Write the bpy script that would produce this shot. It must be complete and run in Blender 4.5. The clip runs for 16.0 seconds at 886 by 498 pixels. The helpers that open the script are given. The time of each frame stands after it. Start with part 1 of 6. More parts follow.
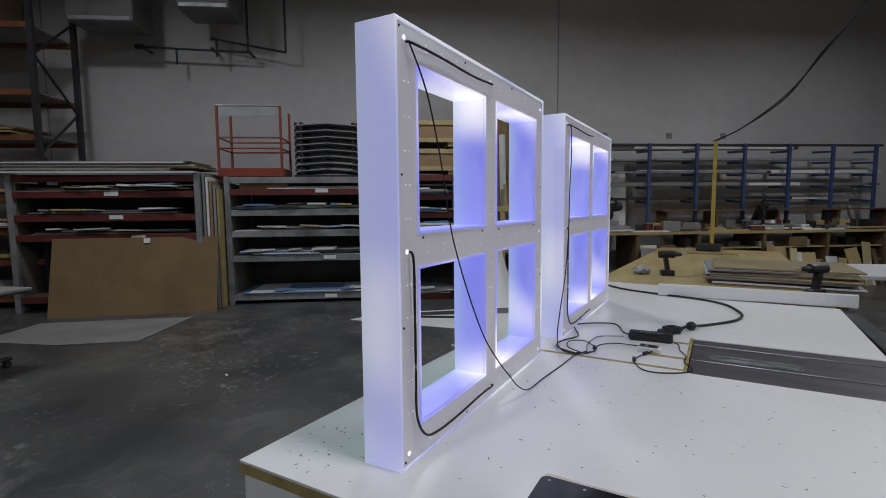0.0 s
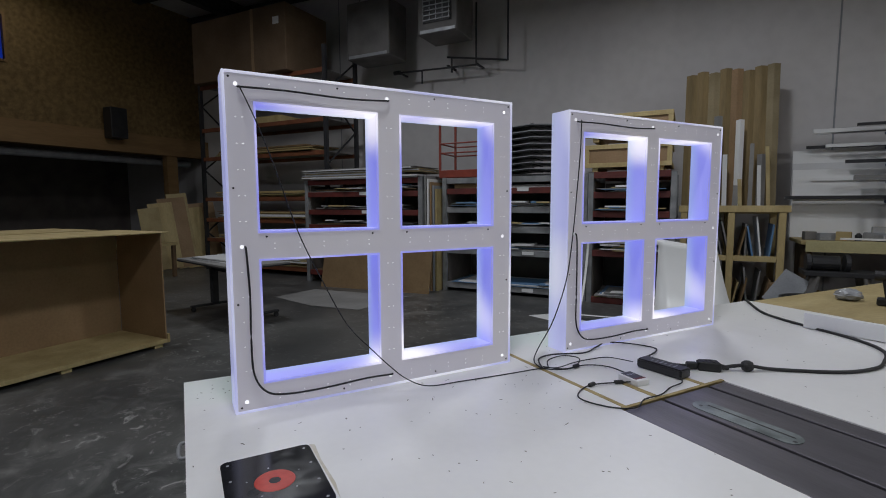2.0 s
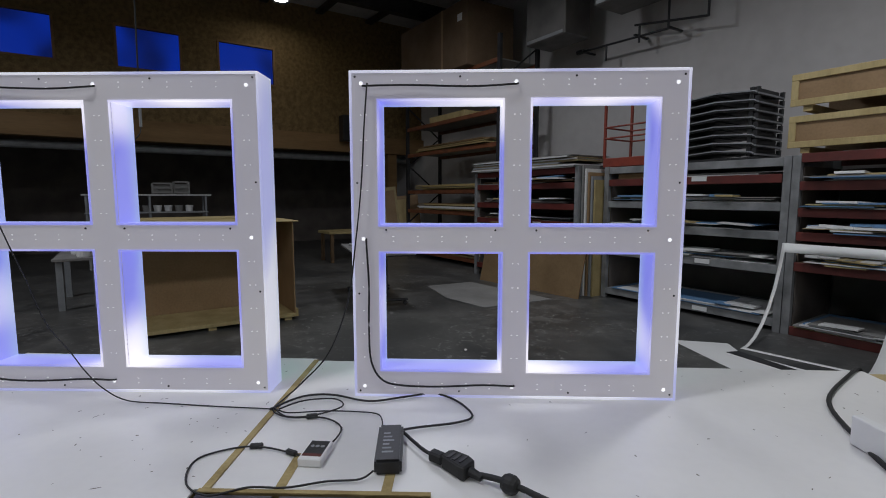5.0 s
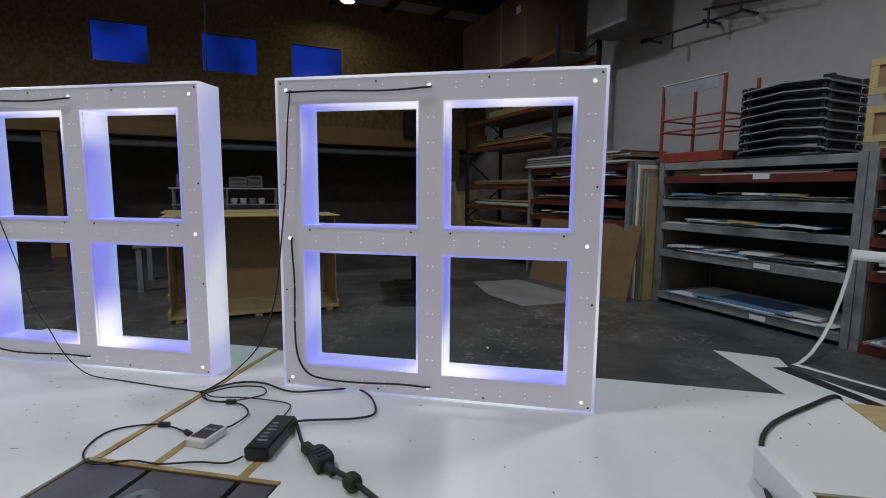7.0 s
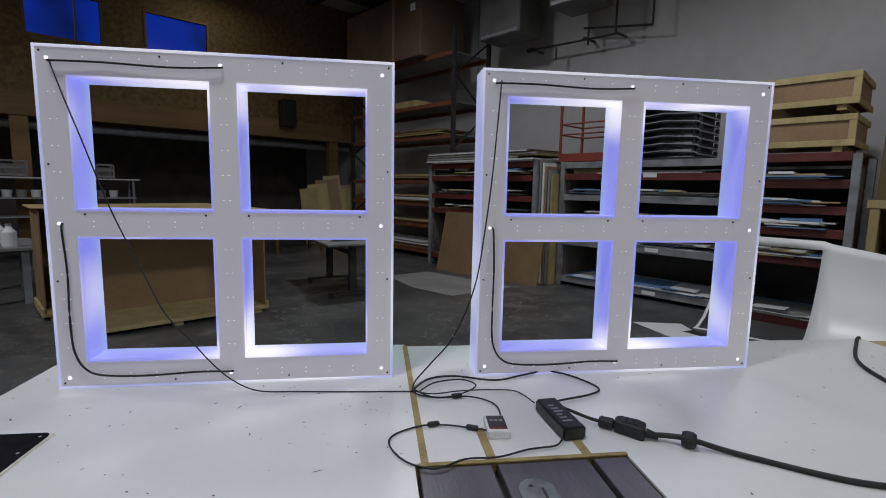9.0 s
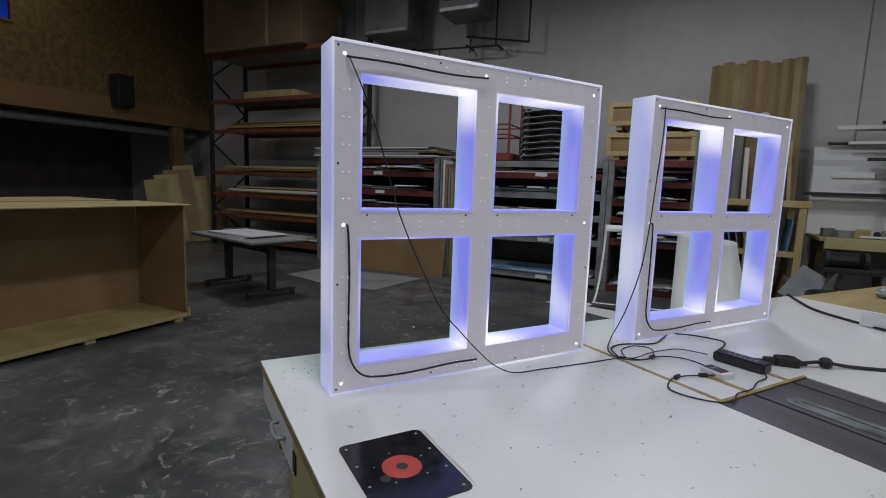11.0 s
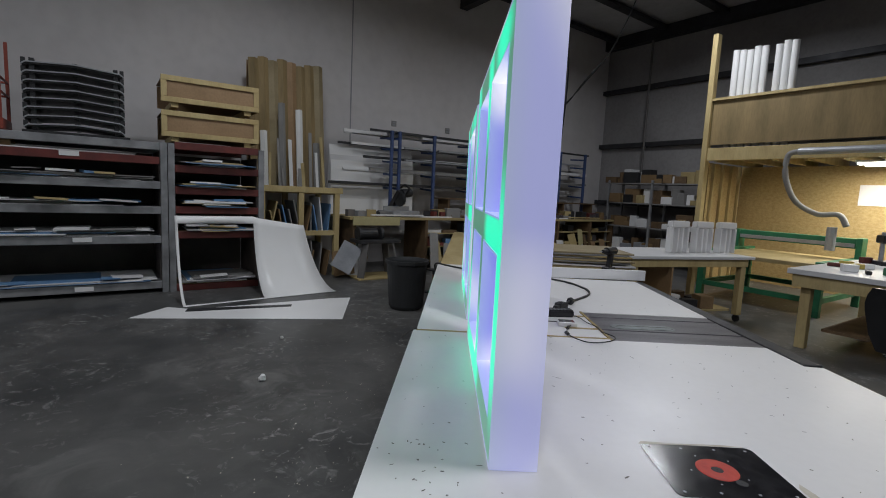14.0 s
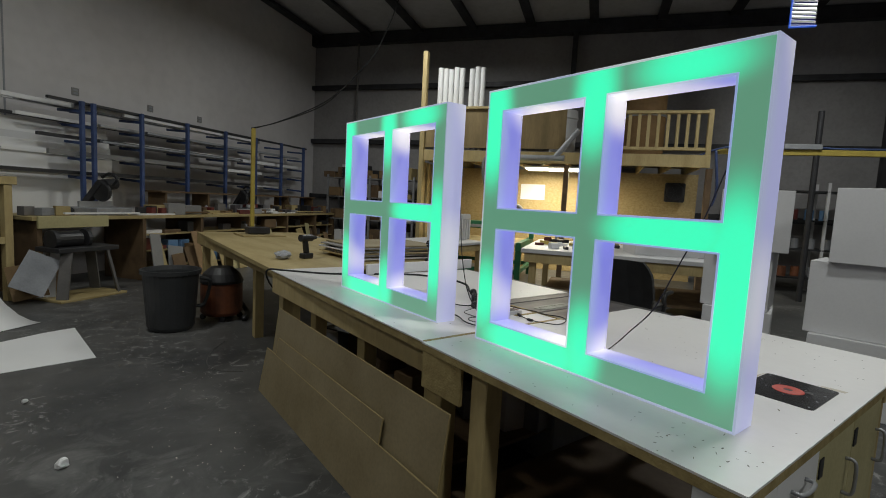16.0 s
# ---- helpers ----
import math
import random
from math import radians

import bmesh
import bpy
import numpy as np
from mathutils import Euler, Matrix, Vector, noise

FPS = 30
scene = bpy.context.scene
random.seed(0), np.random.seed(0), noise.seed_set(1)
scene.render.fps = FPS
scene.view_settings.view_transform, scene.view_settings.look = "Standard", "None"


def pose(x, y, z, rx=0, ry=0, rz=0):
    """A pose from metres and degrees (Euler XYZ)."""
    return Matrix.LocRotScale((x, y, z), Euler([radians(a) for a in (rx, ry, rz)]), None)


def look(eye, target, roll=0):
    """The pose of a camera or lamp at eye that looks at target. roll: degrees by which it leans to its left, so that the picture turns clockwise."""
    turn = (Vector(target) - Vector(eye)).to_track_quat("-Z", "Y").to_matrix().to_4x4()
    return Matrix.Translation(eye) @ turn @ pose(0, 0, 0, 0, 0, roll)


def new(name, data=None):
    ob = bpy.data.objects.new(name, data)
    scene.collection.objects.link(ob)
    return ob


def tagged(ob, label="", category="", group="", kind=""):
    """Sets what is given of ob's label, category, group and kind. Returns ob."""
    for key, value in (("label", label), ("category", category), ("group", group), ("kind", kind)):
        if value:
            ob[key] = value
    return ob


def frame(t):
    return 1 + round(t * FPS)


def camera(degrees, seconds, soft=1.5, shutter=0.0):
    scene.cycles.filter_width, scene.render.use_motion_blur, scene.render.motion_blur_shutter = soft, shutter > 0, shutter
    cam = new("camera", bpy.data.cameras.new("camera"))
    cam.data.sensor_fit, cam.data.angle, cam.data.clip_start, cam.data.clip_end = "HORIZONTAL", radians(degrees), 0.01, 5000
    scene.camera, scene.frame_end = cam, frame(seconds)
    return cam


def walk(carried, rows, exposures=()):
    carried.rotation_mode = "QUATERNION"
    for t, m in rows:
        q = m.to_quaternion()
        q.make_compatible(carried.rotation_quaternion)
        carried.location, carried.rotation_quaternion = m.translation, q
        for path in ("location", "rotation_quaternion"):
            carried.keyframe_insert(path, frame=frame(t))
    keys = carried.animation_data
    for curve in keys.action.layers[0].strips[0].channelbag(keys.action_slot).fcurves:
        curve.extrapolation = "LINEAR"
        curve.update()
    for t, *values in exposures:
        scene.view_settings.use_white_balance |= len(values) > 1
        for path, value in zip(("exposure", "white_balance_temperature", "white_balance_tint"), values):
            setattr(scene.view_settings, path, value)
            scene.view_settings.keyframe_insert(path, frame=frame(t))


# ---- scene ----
cam = camera(84.5, 16.0, soft=1.0)
PATH = [
    (0, (-0.97, -0.68, 1.573), (0.762, 0.305, 1.395), -0.5),
    (0.5, (-0.854, -1.01, 1.569), (0.71, 0.224, 1.392), -0.4),
    (1, (-0.681, -1.271, 1.573), (0.636, 0.224, 1.398), -0.2),
    (1.5, (-0.393, -1.491, 1.584), (0.752, 0.139, 1.403), -0.2),
    (2, (-0.136, -1.704, 1.597), (0.806, 0.05, 1.411), -0.2),
    (2.5, (0.144, -1.82, 1.601), (0.833, 0.048, 1.407), -0.1),
    (3, (0.488, -1.816, 1.624), (1.007, 0.106, 1.427), -0.0),
    (3.5, (0.812, -1.84, 1.622), (1.099, 0.13, 1.422), -0.1),
    (4, (1.127, -1.832, 1.61), (1.177, 0.157, 1.406), -0.0),
    (4.5, (1.463, -1.727, 1.624), (1.446, 0.262, 1.414), -0.0),
    (5, (1.782, -1.661, 1.6), (1.721, 0.327, 1.386), 0.0),
    (7.5, (2.141, -1.621, 1.632), (1.761, 0.327, 1.391), 0.5),
    (8, (1.814, -1.67, 1.625), (1.546, 0.296, 1.378), 0.6),
    (8.5, (1.449, -1.676, 1.592), (1.662, 0.297, 1.342), 1.0),
    (9, (1.054, -1.731, 1.598), (1.322, 0.235, 1.348), 1.1),
    (9.5, (0.66, -1.809, 1.609), (0.967, 0.151, 1.355), 1.2),
    (9.7, (0.514, -1.823, 1.593), (0.861, 0.13, 1.336), 1.2),
    (12, (-1.003, -1.046, 1.572), (0.518, 0.227, 1.316), 2.5),
    (12.5, (-1.166, -0.725, 1.596), (0.554, 0.264, 1.346), 2.6),
    (13, (-1.164, -0.417, 1.573), (0.703, 0.258, 1.33), 2.8),
    (13.5, (-1.144, -0.107, 1.573), (0.803, 0.28, 1.335), 2.8),
    (14, (-1.119, 0.241, 1.563), (0.868, 0.249, 1.333), 2.7),
    (14.5, (-1.032, 0.577, 1.53), (0.904, 0.122, 1.319), 2.9),
    (15, (-0.895, 0.961, 1.553), (0.935, 0.178, 1.351), 3.1),
    (15.5, (-0.762, 1.341, 1.557), (0.952, 0.329, 1.363), 3.2),
    (16, (-0.537, 1.61, 1.522), (1.036, 0.39, 1.328), 3.0),
]

GAPS = [
    (6.25, (2.41, -1.62, 1.62), (2.08, 0.345, 1.389), 0.3),
    (10.85, (-0.34, -1.54, 1.592), (0.54, 0.235, 1.335), 1.9),
]
walk(cam, [(t, look(eye, target, roll)) for t, eye, target, roll in sorted(PATH + GAPS)],
     [(0.0, 0.0, 6330, 10), (14.2, 0.0, 6330, 10), (14.5, 0.0, 6800, 4), (16.0, 0.0, 6800, 4)])

# ---- room axes: u along the long wall, v towards it ----
ROOM = pose(0, 0, 0, 0, 0, -55)
WALL_V, WALL_L, WALL_R, WALL_S = 8.7, -11.5, 11.3, -7.5


def roof(u):
    return 6.45 - 0.03 * u


# ---- world and lamps ----
world = bpy.data.worlds.new("world")
scene.world = world
world.use_nodes = True
world.node_tree.nodes["Background"].inputs[0].default_value = (0.5, 0.6, 0.8, 1)
world.node_tree.nodes["Background"].inputs[1].default_value = 0.035
scene.view_settings.exposure = 0.0


def area(u, v, z, size, power, colour=(0.95, 0.97, 1.0)):
    data = bpy.data.lights.new("lamp", "AREA")
    data.shape, data.size, data.energy, data.color = "DISK", size, power, colour
    data.spread = radians(172)
    ob = new("lamp", data)
    ob.matrix_world = ROOM @ pose(u, v, z)
    return ob


HIGH_BAYS = [(-4.2, 4.4), (1.0, 4.8), (7.45, 4.12), (-4.6, -3.6), (0.9, -0.6), (6.4, -3.0)]
for u, v in HIGH_BAYS:
    area(u, v, roof(u) - 0.75, 0.6, {(0.9, -0.6): 80, (-4.6, -3.6): 145, (7.45, 4.12): 82, (1.0, 4.8): 76, (6.4, -3.0): 104}.get((u, v), 64))
area(-10.1, 4.0, 6.25, 0.35, 8, (1, 0.95, 0.8))


# ---- materials ----
def mat(name, a, b=None, rough=0.6, metal=0.0, scale=6.0, fine=60.0, bump=0.15, stain=0.25, stretch=(1, 1, 1), spec=0.5, grain=0.3):
    """Two scales of variation between two colours, with fine relief."""
    m = bpy.data.materials.new(name)
    m.use_nodes = True
    nt = m.node_tree
    p = nt.nodes["Principled BSDF"]
    co = nt.nodes.new("ShaderNodeTexCoord")
    mp = nt.nodes.new("ShaderNodeMapping")
    mp.inputs["Scale"].default_value = stretch
    nt.links.new(co.outputs["Object"], mp.inputs[0])
    big = nt.nodes.new("ShaderNodeTexNoise")
    big.inputs["Scale"].default_value, big.inputs["Detail"].default_value = scale, 5
    small = nt.nodes.new("ShaderNodeTexNoise")
    small.inputs["Scale"].default_value, small.inputs["Detail"].default_value = fine, 3
    info = nt.nodes.new("ShaderNodeObjectInfo")
    off = nt.nodes.new("ShaderNodeVectorMath")
    off.operation = "ADD"
    sc = nt.nodes.new("ShaderNodeMath")
    sc.operation, sc.inputs[1].default_value = "MULTIPLY", 37.0
    nt.links.new(info.outputs["Random"], sc.inputs[0])
    nt.links.new(mp.outputs[0], off.inputs[0])
    nt.links.new(sc.outputs[0], off.inputs[1])
    for n in (big, small):
        nt.links.new(off.outputs[0], n.inputs["Vector"])
    ramp = nt.nodes.new("ShaderNodeValToRGB")
    ramp.color_ramp.elements[0].position, ramp.color_ramp.elements[1].position = 0.35, 0.68
    b = b or tuple(c * (1 - stain) for c in a)
    ramp.color_ramp.elements[0].color, ramp.color_ramp.elements[1].color = (*a, 1), (*b, 1)
    nt.links.new(big.outputs[0], ramp.inputs[0])
    mix = nt.nodes.new("ShaderNodeMixRGB")
    mix.blend_type = "MULTIPLY"
    mix.inputs[0].default_value = grain
    r2 = nt.nodes.new("ShaderNodeValToRGB")
    r2.color_ramp.elements[0].position, r2.color_ramp.elements[1].position = 0.3, 0.6
    r2.color_ramp.elements[0].color = (0.6, 0.6, 0.6, 1)
    nt.links.new(small.outputs[0], r2.inputs[0])
    nt.links.new(ramp.outputs[0], mix.inputs[1])
    nt.links.new(r2.outputs[0], mix.inputs[2])
    nt.links.new(mix.outputs[0], p.inputs["Base Color"])
    rr = nt.nodes.new("ShaderNodeMapRange")
    rr.inputs[3].default_value, rr.inputs[4].default_value = max(0.05, rough - 0.12), min(1, rough + 0.12)
    nt.links.new(big.outputs[0], rr.inputs[0])
    nt.links.new(rr.outputs[0], p.inputs["Roughness"])
    p.inputs["Metallic"].default_value = metal
    p.inputs["Specular IOR Level"].default_value = spec
    bp = nt.nodes.new("ShaderNodeBump")
    bp.inputs["Strength"].default_value, bp.inputs["Distance"].default_value = bump, 0.004
    nt.links.new(small.outputs[0], bp.inputs["Height"])
    nt.links.new(bp.outputs[0], p.inputs["Normal"])
    return m


def glow(name, base, low, high, strength, scale=2.2, lo=0.45, hi=0.66, rough=0.3, front=None, strips=()):
    """Translucent acrylic lit from inside by strips of diodes: soft patches of light. Also puts a faint glow into the
    opaque panel.
    """
    m = bpy.data.materials.new(name)
    m.use_nodes = True
    nt = m.node_tree
    p = nt.nodes["Principled BSDF"]
    p.inputs["Base Color"].default_value = (*base, 1)
    p.inputs["Roughness"].default_value = rough
    geo = nt.nodes.new("ShaderNodeTexCoord")
    noise_ = nt.nodes.new("ShaderNodeTexNoise")
    noise_.inputs["Scale"].default_value, noise_.inputs["Detail"].default_value = scale, 0.5
    nt.links.new(geo.outputs["Object"], noise_.inputs["Vector"])
    ramp = nt.nodes.new("ShaderNodeValToRGB")
    ramp.color_ramp.interpolation = "EASE"
    ramp.color_ramp.elements[0].position, ramp.color_ramp.elements[1].position = lo, hi
    ramp.color_ramp.elements[0].color, ramp.color_ramp.elements[1].color = (*low, 1), (*high, 1)
    level = noise_.outputs[0]
    if strips:
        # runs of lit diodes behind the face: centre x, z and half lengths, with a soft fall-off
        level = None
        for x, z, rx, rz, power in strips:
            mp = nt.nodes.new("ShaderNodeMapping")
            mp.vector_type = "TEXTURE"
            mp.inputs["Location"].default_value, mp.inputs["Scale"].default_value = (x, 0, z), (rx, 50, rz)
            nt.links.new(geo.outputs["Object"], mp.inputs[0])
            away = nt.nodes.new("ShaderNodeVectorMath")
            away.operation = "LENGTH"
            nt.links.new(mp.outputs[0], away.inputs[0])
            fall = nt.nodes.new("ShaderNodeMapRange")
            fall.interpolation_type = "SMOOTHSTEP"
            fall.inputs[1].default_value, fall.inputs[2].default_value = 0.0, 1.0
            fall.inputs[3].default_value, fall.inputs[4].default_value = power, 0
            nt.links.new(away.outputs["Value"], fall.inputs[0])
            total = nt.nodes.new("ShaderNodeMath")
            total.operation, total.inputs[1].default_value = "MAXIMUM", 0.0
            nt.links.new(fall.outputs[0], total.inputs[0])
            if level:
                nt.links.new(level, total.inputs[1])
            level = total.outputs[0]
        soft_mix = nt.nodes.new("ShaderNodeMath")
        soft_mix.operation = "MULTIPLY_ADD"
        soft_mix.inputs[1].default_value = 0.3
        nt.links.new(noise_.outputs[0], soft_mix.inputs[0])
        nt.links.new(level, soft_mix.inputs[2])
        level = soft_mix.outputs[0]
    nt.links.new(level, ramp.inputs[0])
    colour = ramp.outputs[0]
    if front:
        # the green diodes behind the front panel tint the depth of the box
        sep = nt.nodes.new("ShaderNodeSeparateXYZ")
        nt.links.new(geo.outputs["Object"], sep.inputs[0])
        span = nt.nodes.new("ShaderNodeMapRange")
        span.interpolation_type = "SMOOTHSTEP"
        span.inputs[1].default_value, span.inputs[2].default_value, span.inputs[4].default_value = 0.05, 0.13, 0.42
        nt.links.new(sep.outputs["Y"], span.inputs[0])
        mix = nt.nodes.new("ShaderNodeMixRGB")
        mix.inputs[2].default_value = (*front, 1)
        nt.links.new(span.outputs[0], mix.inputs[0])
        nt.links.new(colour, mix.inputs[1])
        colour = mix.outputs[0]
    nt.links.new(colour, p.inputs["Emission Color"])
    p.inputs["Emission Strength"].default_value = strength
    return m


def shine(name, colour, strength, base=(0.8, 0.8, 0.8)):
    m = bpy.data.materials.new(name)
    m.use_nodes = True
    p = m.node_tree.nodes["Principled BSDF"]
    p.inputs["Base Color"].default_value = (*base, 1)
    p.inputs["Emission Color"].default_value, p.inputs["Emission Strength"].default_value = (*colour, 1), strength
    return m


M_WALL = mat("painted_concrete_wall", (0.62, 0.60, 0.60), (0.50, 0.48, 0.48), 0.8, scale=0.35, fine=5, bump=0.05, grain=0.15)
M_METAL_WALL = mat("steel_wall_sheet", (0.33, 0.32, 0.32), (0.25, 0.24, 0.24), 0.6, scale=0.8, fine=14)
M_FLOOR = mat("worn_concrete_floor", (0.050, 0.051, 0.052), (0.108, 0.106, 0.102), 0.38, scale=0.9, fine=5, bump=0.25, grain=0.5)


def flaky(m, colour, scale, low, high, patch, detail=4, rough=0.5, twist=0.25):
    """Loose pale dust and scuffs scattered over a surface in drifts."""
    nt = m.node_tree
    p = nt.nodes["Principled BSDF"]
    base = p.inputs["Base Color"].links[0].from_socket
    co = nt.nodes.new("ShaderNodeTexCoord")
    a = nt.nodes.new("ShaderNodeTexNoise")
    a.inputs["Scale"].default_value, a.inputs["Detail"].default_value, a.inputs["Distortion"].default_value = scale, detail, twist
    a.inputs["Roughness"].default_value = rough
    b = nt.nodes.new("ShaderNodeTexNoise")
    b.inputs["Scale"].default_value, b.inputs["Detail"].default_value = patch, 2
    for n in (a, b):
        nt.links.new(co.outputs["Object"], n.inputs["Vector"])
    ra, rb = nt.nodes.new("ShaderNodeMapRange"), nt.nodes.new("ShaderNodeMapRange")
    ra.inputs[1].default_value, ra.inputs[2].default_value = low, high
    rb.inputs[1].default_value, rb.inputs[2].default_value = 0.40, 0.62
    nt.links.new(a.outputs[0], ra.inputs[0])
    nt.links.new(b.outputs[0], rb.inputs[0])
    mul = nt.nodes.new("ShaderNodeMath")
    mul.operation = "MULTIPLY"
    nt.links.new(ra.outputs[0], mul.inputs[0])
    nt.links.new(rb.outputs[0], mul.inputs[1])
    mix = nt.nodes.new("ShaderNodeMixRGB")
    mix.inputs[2].default_value = (*colour, 1)
    nt.links.new(mul.outputs[0], mix.inputs[0])
    nt.links.new(base, mix.inputs[1])
    nt.links.new(mix.outputs[0], p.inputs["Base Color"])


flaky(M_FLOOR, (0.20, 0.198, 0.19), 2.6, 0.48, 0.76, 0.5, 6, 0.66, 0.8)
flaky(M_FLOOR, (0.44, 0.435, 0.42), 7.0, 0.56, 0.74, 0.7, 7, 0.68, 1.6)
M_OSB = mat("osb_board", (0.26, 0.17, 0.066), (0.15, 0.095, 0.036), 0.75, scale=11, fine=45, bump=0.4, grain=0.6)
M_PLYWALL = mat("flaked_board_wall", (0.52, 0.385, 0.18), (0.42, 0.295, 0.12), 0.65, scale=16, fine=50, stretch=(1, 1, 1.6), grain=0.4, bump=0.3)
M_LUMBER = mat("aged_board", (0.30, 0.215, 0.10), (0.19, 0.14, 0.065), 0.7, scale=4, fine=40, stretch=(1.5, 1, 0.2))
M_PINE = mat("pine_lumber", (0.52, 0.41, 0.20), (0.41, 0.31, 0.14), 0.65, scale=5, fine=50, stretch=(1, 1, 0.25), bump=0.2)
M_PLY = mat("plywood", (0.43, 0.34, 0.165), (0.34, 0.26, 0.115), 0.6, scale=4, fine=45, stretch=(0.3, 1, 1))
M_BROWN = mat("brown_hardboard", (0.35, 0.225, 0.12), (0.27, 0.17, 0.085), 0.6, scale=2, fine=40)
M_CARD = mat("cardboard", (0.225, 0.145, 0.07), (0.175, 0.11, 0.052), 0.85, scale=2, fine=30)
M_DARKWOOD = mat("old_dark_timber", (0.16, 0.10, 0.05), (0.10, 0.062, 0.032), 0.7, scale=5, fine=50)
M_TOP = mat("white_laminate", (0.76, 0.75, 0.74), (0.71, 0.70, 0.69), 0.34, scale=1.3, fine=30, bump=0.03, grain=0.05)
M_EDGE = mat("worn_particle_board_edge", (0.40, 0.31, 0.135), (0.27, 0.20, 0.08), 0.8, scale=14, fine=90, bump=0.6)
M_STEEL = mat("grey_cast_iron", (0.15, 0.14, 0.155), (0.105, 0.10, 0.11), 0.42, 0.55, scale=4, fine=60, stretch=(3, 0.4, 1))
M_ZINC = mat("galvanised_steel", (0.42, 0.43, 0.45), (0.32, 0.33, 0.35), 0.5, 0.5, scale=5, fine=40)
M_GREY = mat("grey_paint", (0.30, 0.31, 0.33), (0.23, 0.24, 0.26), 0.55, scale=4)
M_BLACK = mat("black_plastic", (0.016, 0.016, 0.018), (0.024, 0.024, 0.026), 0.42, scale=8, fine=120, bump=0.08)
M_RUBBER = mat("black_rubber", (0.012, 0.012, 0.013), (0.02, 0.02, 0.02), 0.6, scale=20)
M_RED = mat("red_rack_paint", (0.155, 0.03, 0.024), (0.09, 0.02, 0.017), 0.55, scale=5)
M_ORANGE = mat("orange_rack_paint", (0.225, 0.08, 0.034), (0.14, 0.048, 0.024), 0.55, scale=5)
M_LIFT = mat("red_orange_paint", (0.30, 0.055, 0.032), (0.21, 0.04, 0.025), 0.5, scale=6)
M_BLUE = mat("blue_paint", (0.05, 0.085, 0.22), (0.035, 0.06, 0.15), 0.5, scale=6)
M_GREEN = mat("green_machine_paint", (0.03, 0.20, 0.09), (0.022, 0.14, 0.065), 0.5, scale=5)
M_YELLOW = mat("yellow_paint", (0.50, 0.39, 0.08), (0.40, 0.30, 0.06), 0.55, scale=5)
M_WHITE = mat("white_sheet", (0.78, 0.78, 0.78), (0.73, 0.73, 0.73), 0.35, scale=1.2, bump=0.0, grain=0.04)
M_WHITEBOX = mat("white_melamine", (0.66, 0.66, 0.67), (0.59, 0.59, 0.60), 0.42, scale=1.3, bump=0.01, grain=0.08)
# shade put into colour: rack interiors and the recess below the office
M_DARK = mat("dark_shade_colour", (0.17, 0.145, 0.13), (0.11, 0.095, 0.088), 0.85, scale=2)
M_BLACKSTEEL = mat("dark_steel", (0.05, 0.05, 0.055), (0.035, 0.035, 0.038), 0.5, 0.4, scale=5)
M_ROOF = mat("white_roof_lining", (0.55, 0.55, 0.56), (0.46, 0.46, 0.47), 0.7, scale=1.0, fine=8)
M_RINGRED = mat("red_insert_ring", (0.55, 0.06, 0.04), (0.45, 0.05, 0.035), 0.45, scale=20)
M_ORANGEVAC = mat("rusty_orange_plastic", (0.20, 0.06, 0.022), (0.09, 0.03, 0.015), 0.5, scale=6)
M_BIN = mat("dark_grey_plastic", (0.024, 0.026, 0.028), (0.034, 0.035, 0.037), 0.55, scale=4)
M_STUFFBLUE = mat("blue_film", (0.10, 0.22, 0.42), (0.16, 0.28, 0.45), 0.4, scale=6)
M_GALV = mat("old_grey_board", (0.26, 0.255, 0.25), (0.20, 0.195, 0.19), 0.7, scale=2)
M_HEATER = mat("heater_casing_paint", (0.17, 0.16, 0.155), (0.12, 0.115, 0.11), 0.55, scale=3)
M_BEAM = mat("office_edge_timber", (0.30, 0.18, 0.075), (0.20, 0.115, 0.045), 0.7, scale=3, fine=30, stretch=(1, 0.15, 1))
M_CRATE = mat("old_brown_carton", (0.19, 0.125, 0.075), (0.14, 0.09, 0.05), 0.85, scale=1.5, fine=30)
M_RACK = mat("dirty_rack_paint", (0.29, 0.295, 0.305), (0.17, 0.172, 0.18), 0.55, scale=5, fine=40)
M_HARDB = mat("dusty_hardboard", (0.31, 0.25, 0.145), (0.23, 0.18, 0.095), 0.6, scale=2.5, fine=60)
M_GALV_D = mat("dull_dark_chip", (0.12, 0.11, 0.10), (0.2, 0.18, 0.16), 0.8, scale=30)
M_GLOSS = mat("glossy_black_plastic", (0.012, 0.012, 0.014), (0.018, 0.018, 0.021), 0.17, scale=30, bump=0.01, grain=0.1)
M_THROAT = mat("mottled_steel_insert", (0.10, 0.115, 0.115), (0.26, 0.29, 0.29), 0.4, 0.3, scale=13, fine=120)
M_SMEAR = mat("dusty_smear", (0.52, 0.47, 0.38), (0.62, 0.58, 0.5), 0.7, scale=25)
M_CREAM = mat("cream_paint", (0.50, 0.45, 0.24), (0.42, 0.37, 0.19), 0.55, scale=3)
# opaque panel: weak lavender emission added to lift its brightness
M_PANEL = glow("white_panel_added_glow", (0.64, 0.62, 0.64), (0.80, 0.77, 1.0), (0.95, 0.92, 1.0), 0.11, 1.2)
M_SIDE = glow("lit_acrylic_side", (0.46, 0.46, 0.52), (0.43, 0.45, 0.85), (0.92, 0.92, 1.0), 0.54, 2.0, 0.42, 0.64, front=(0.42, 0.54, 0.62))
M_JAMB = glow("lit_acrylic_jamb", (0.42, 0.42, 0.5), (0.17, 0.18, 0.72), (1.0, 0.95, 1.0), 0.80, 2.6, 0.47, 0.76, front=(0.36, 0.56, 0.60))
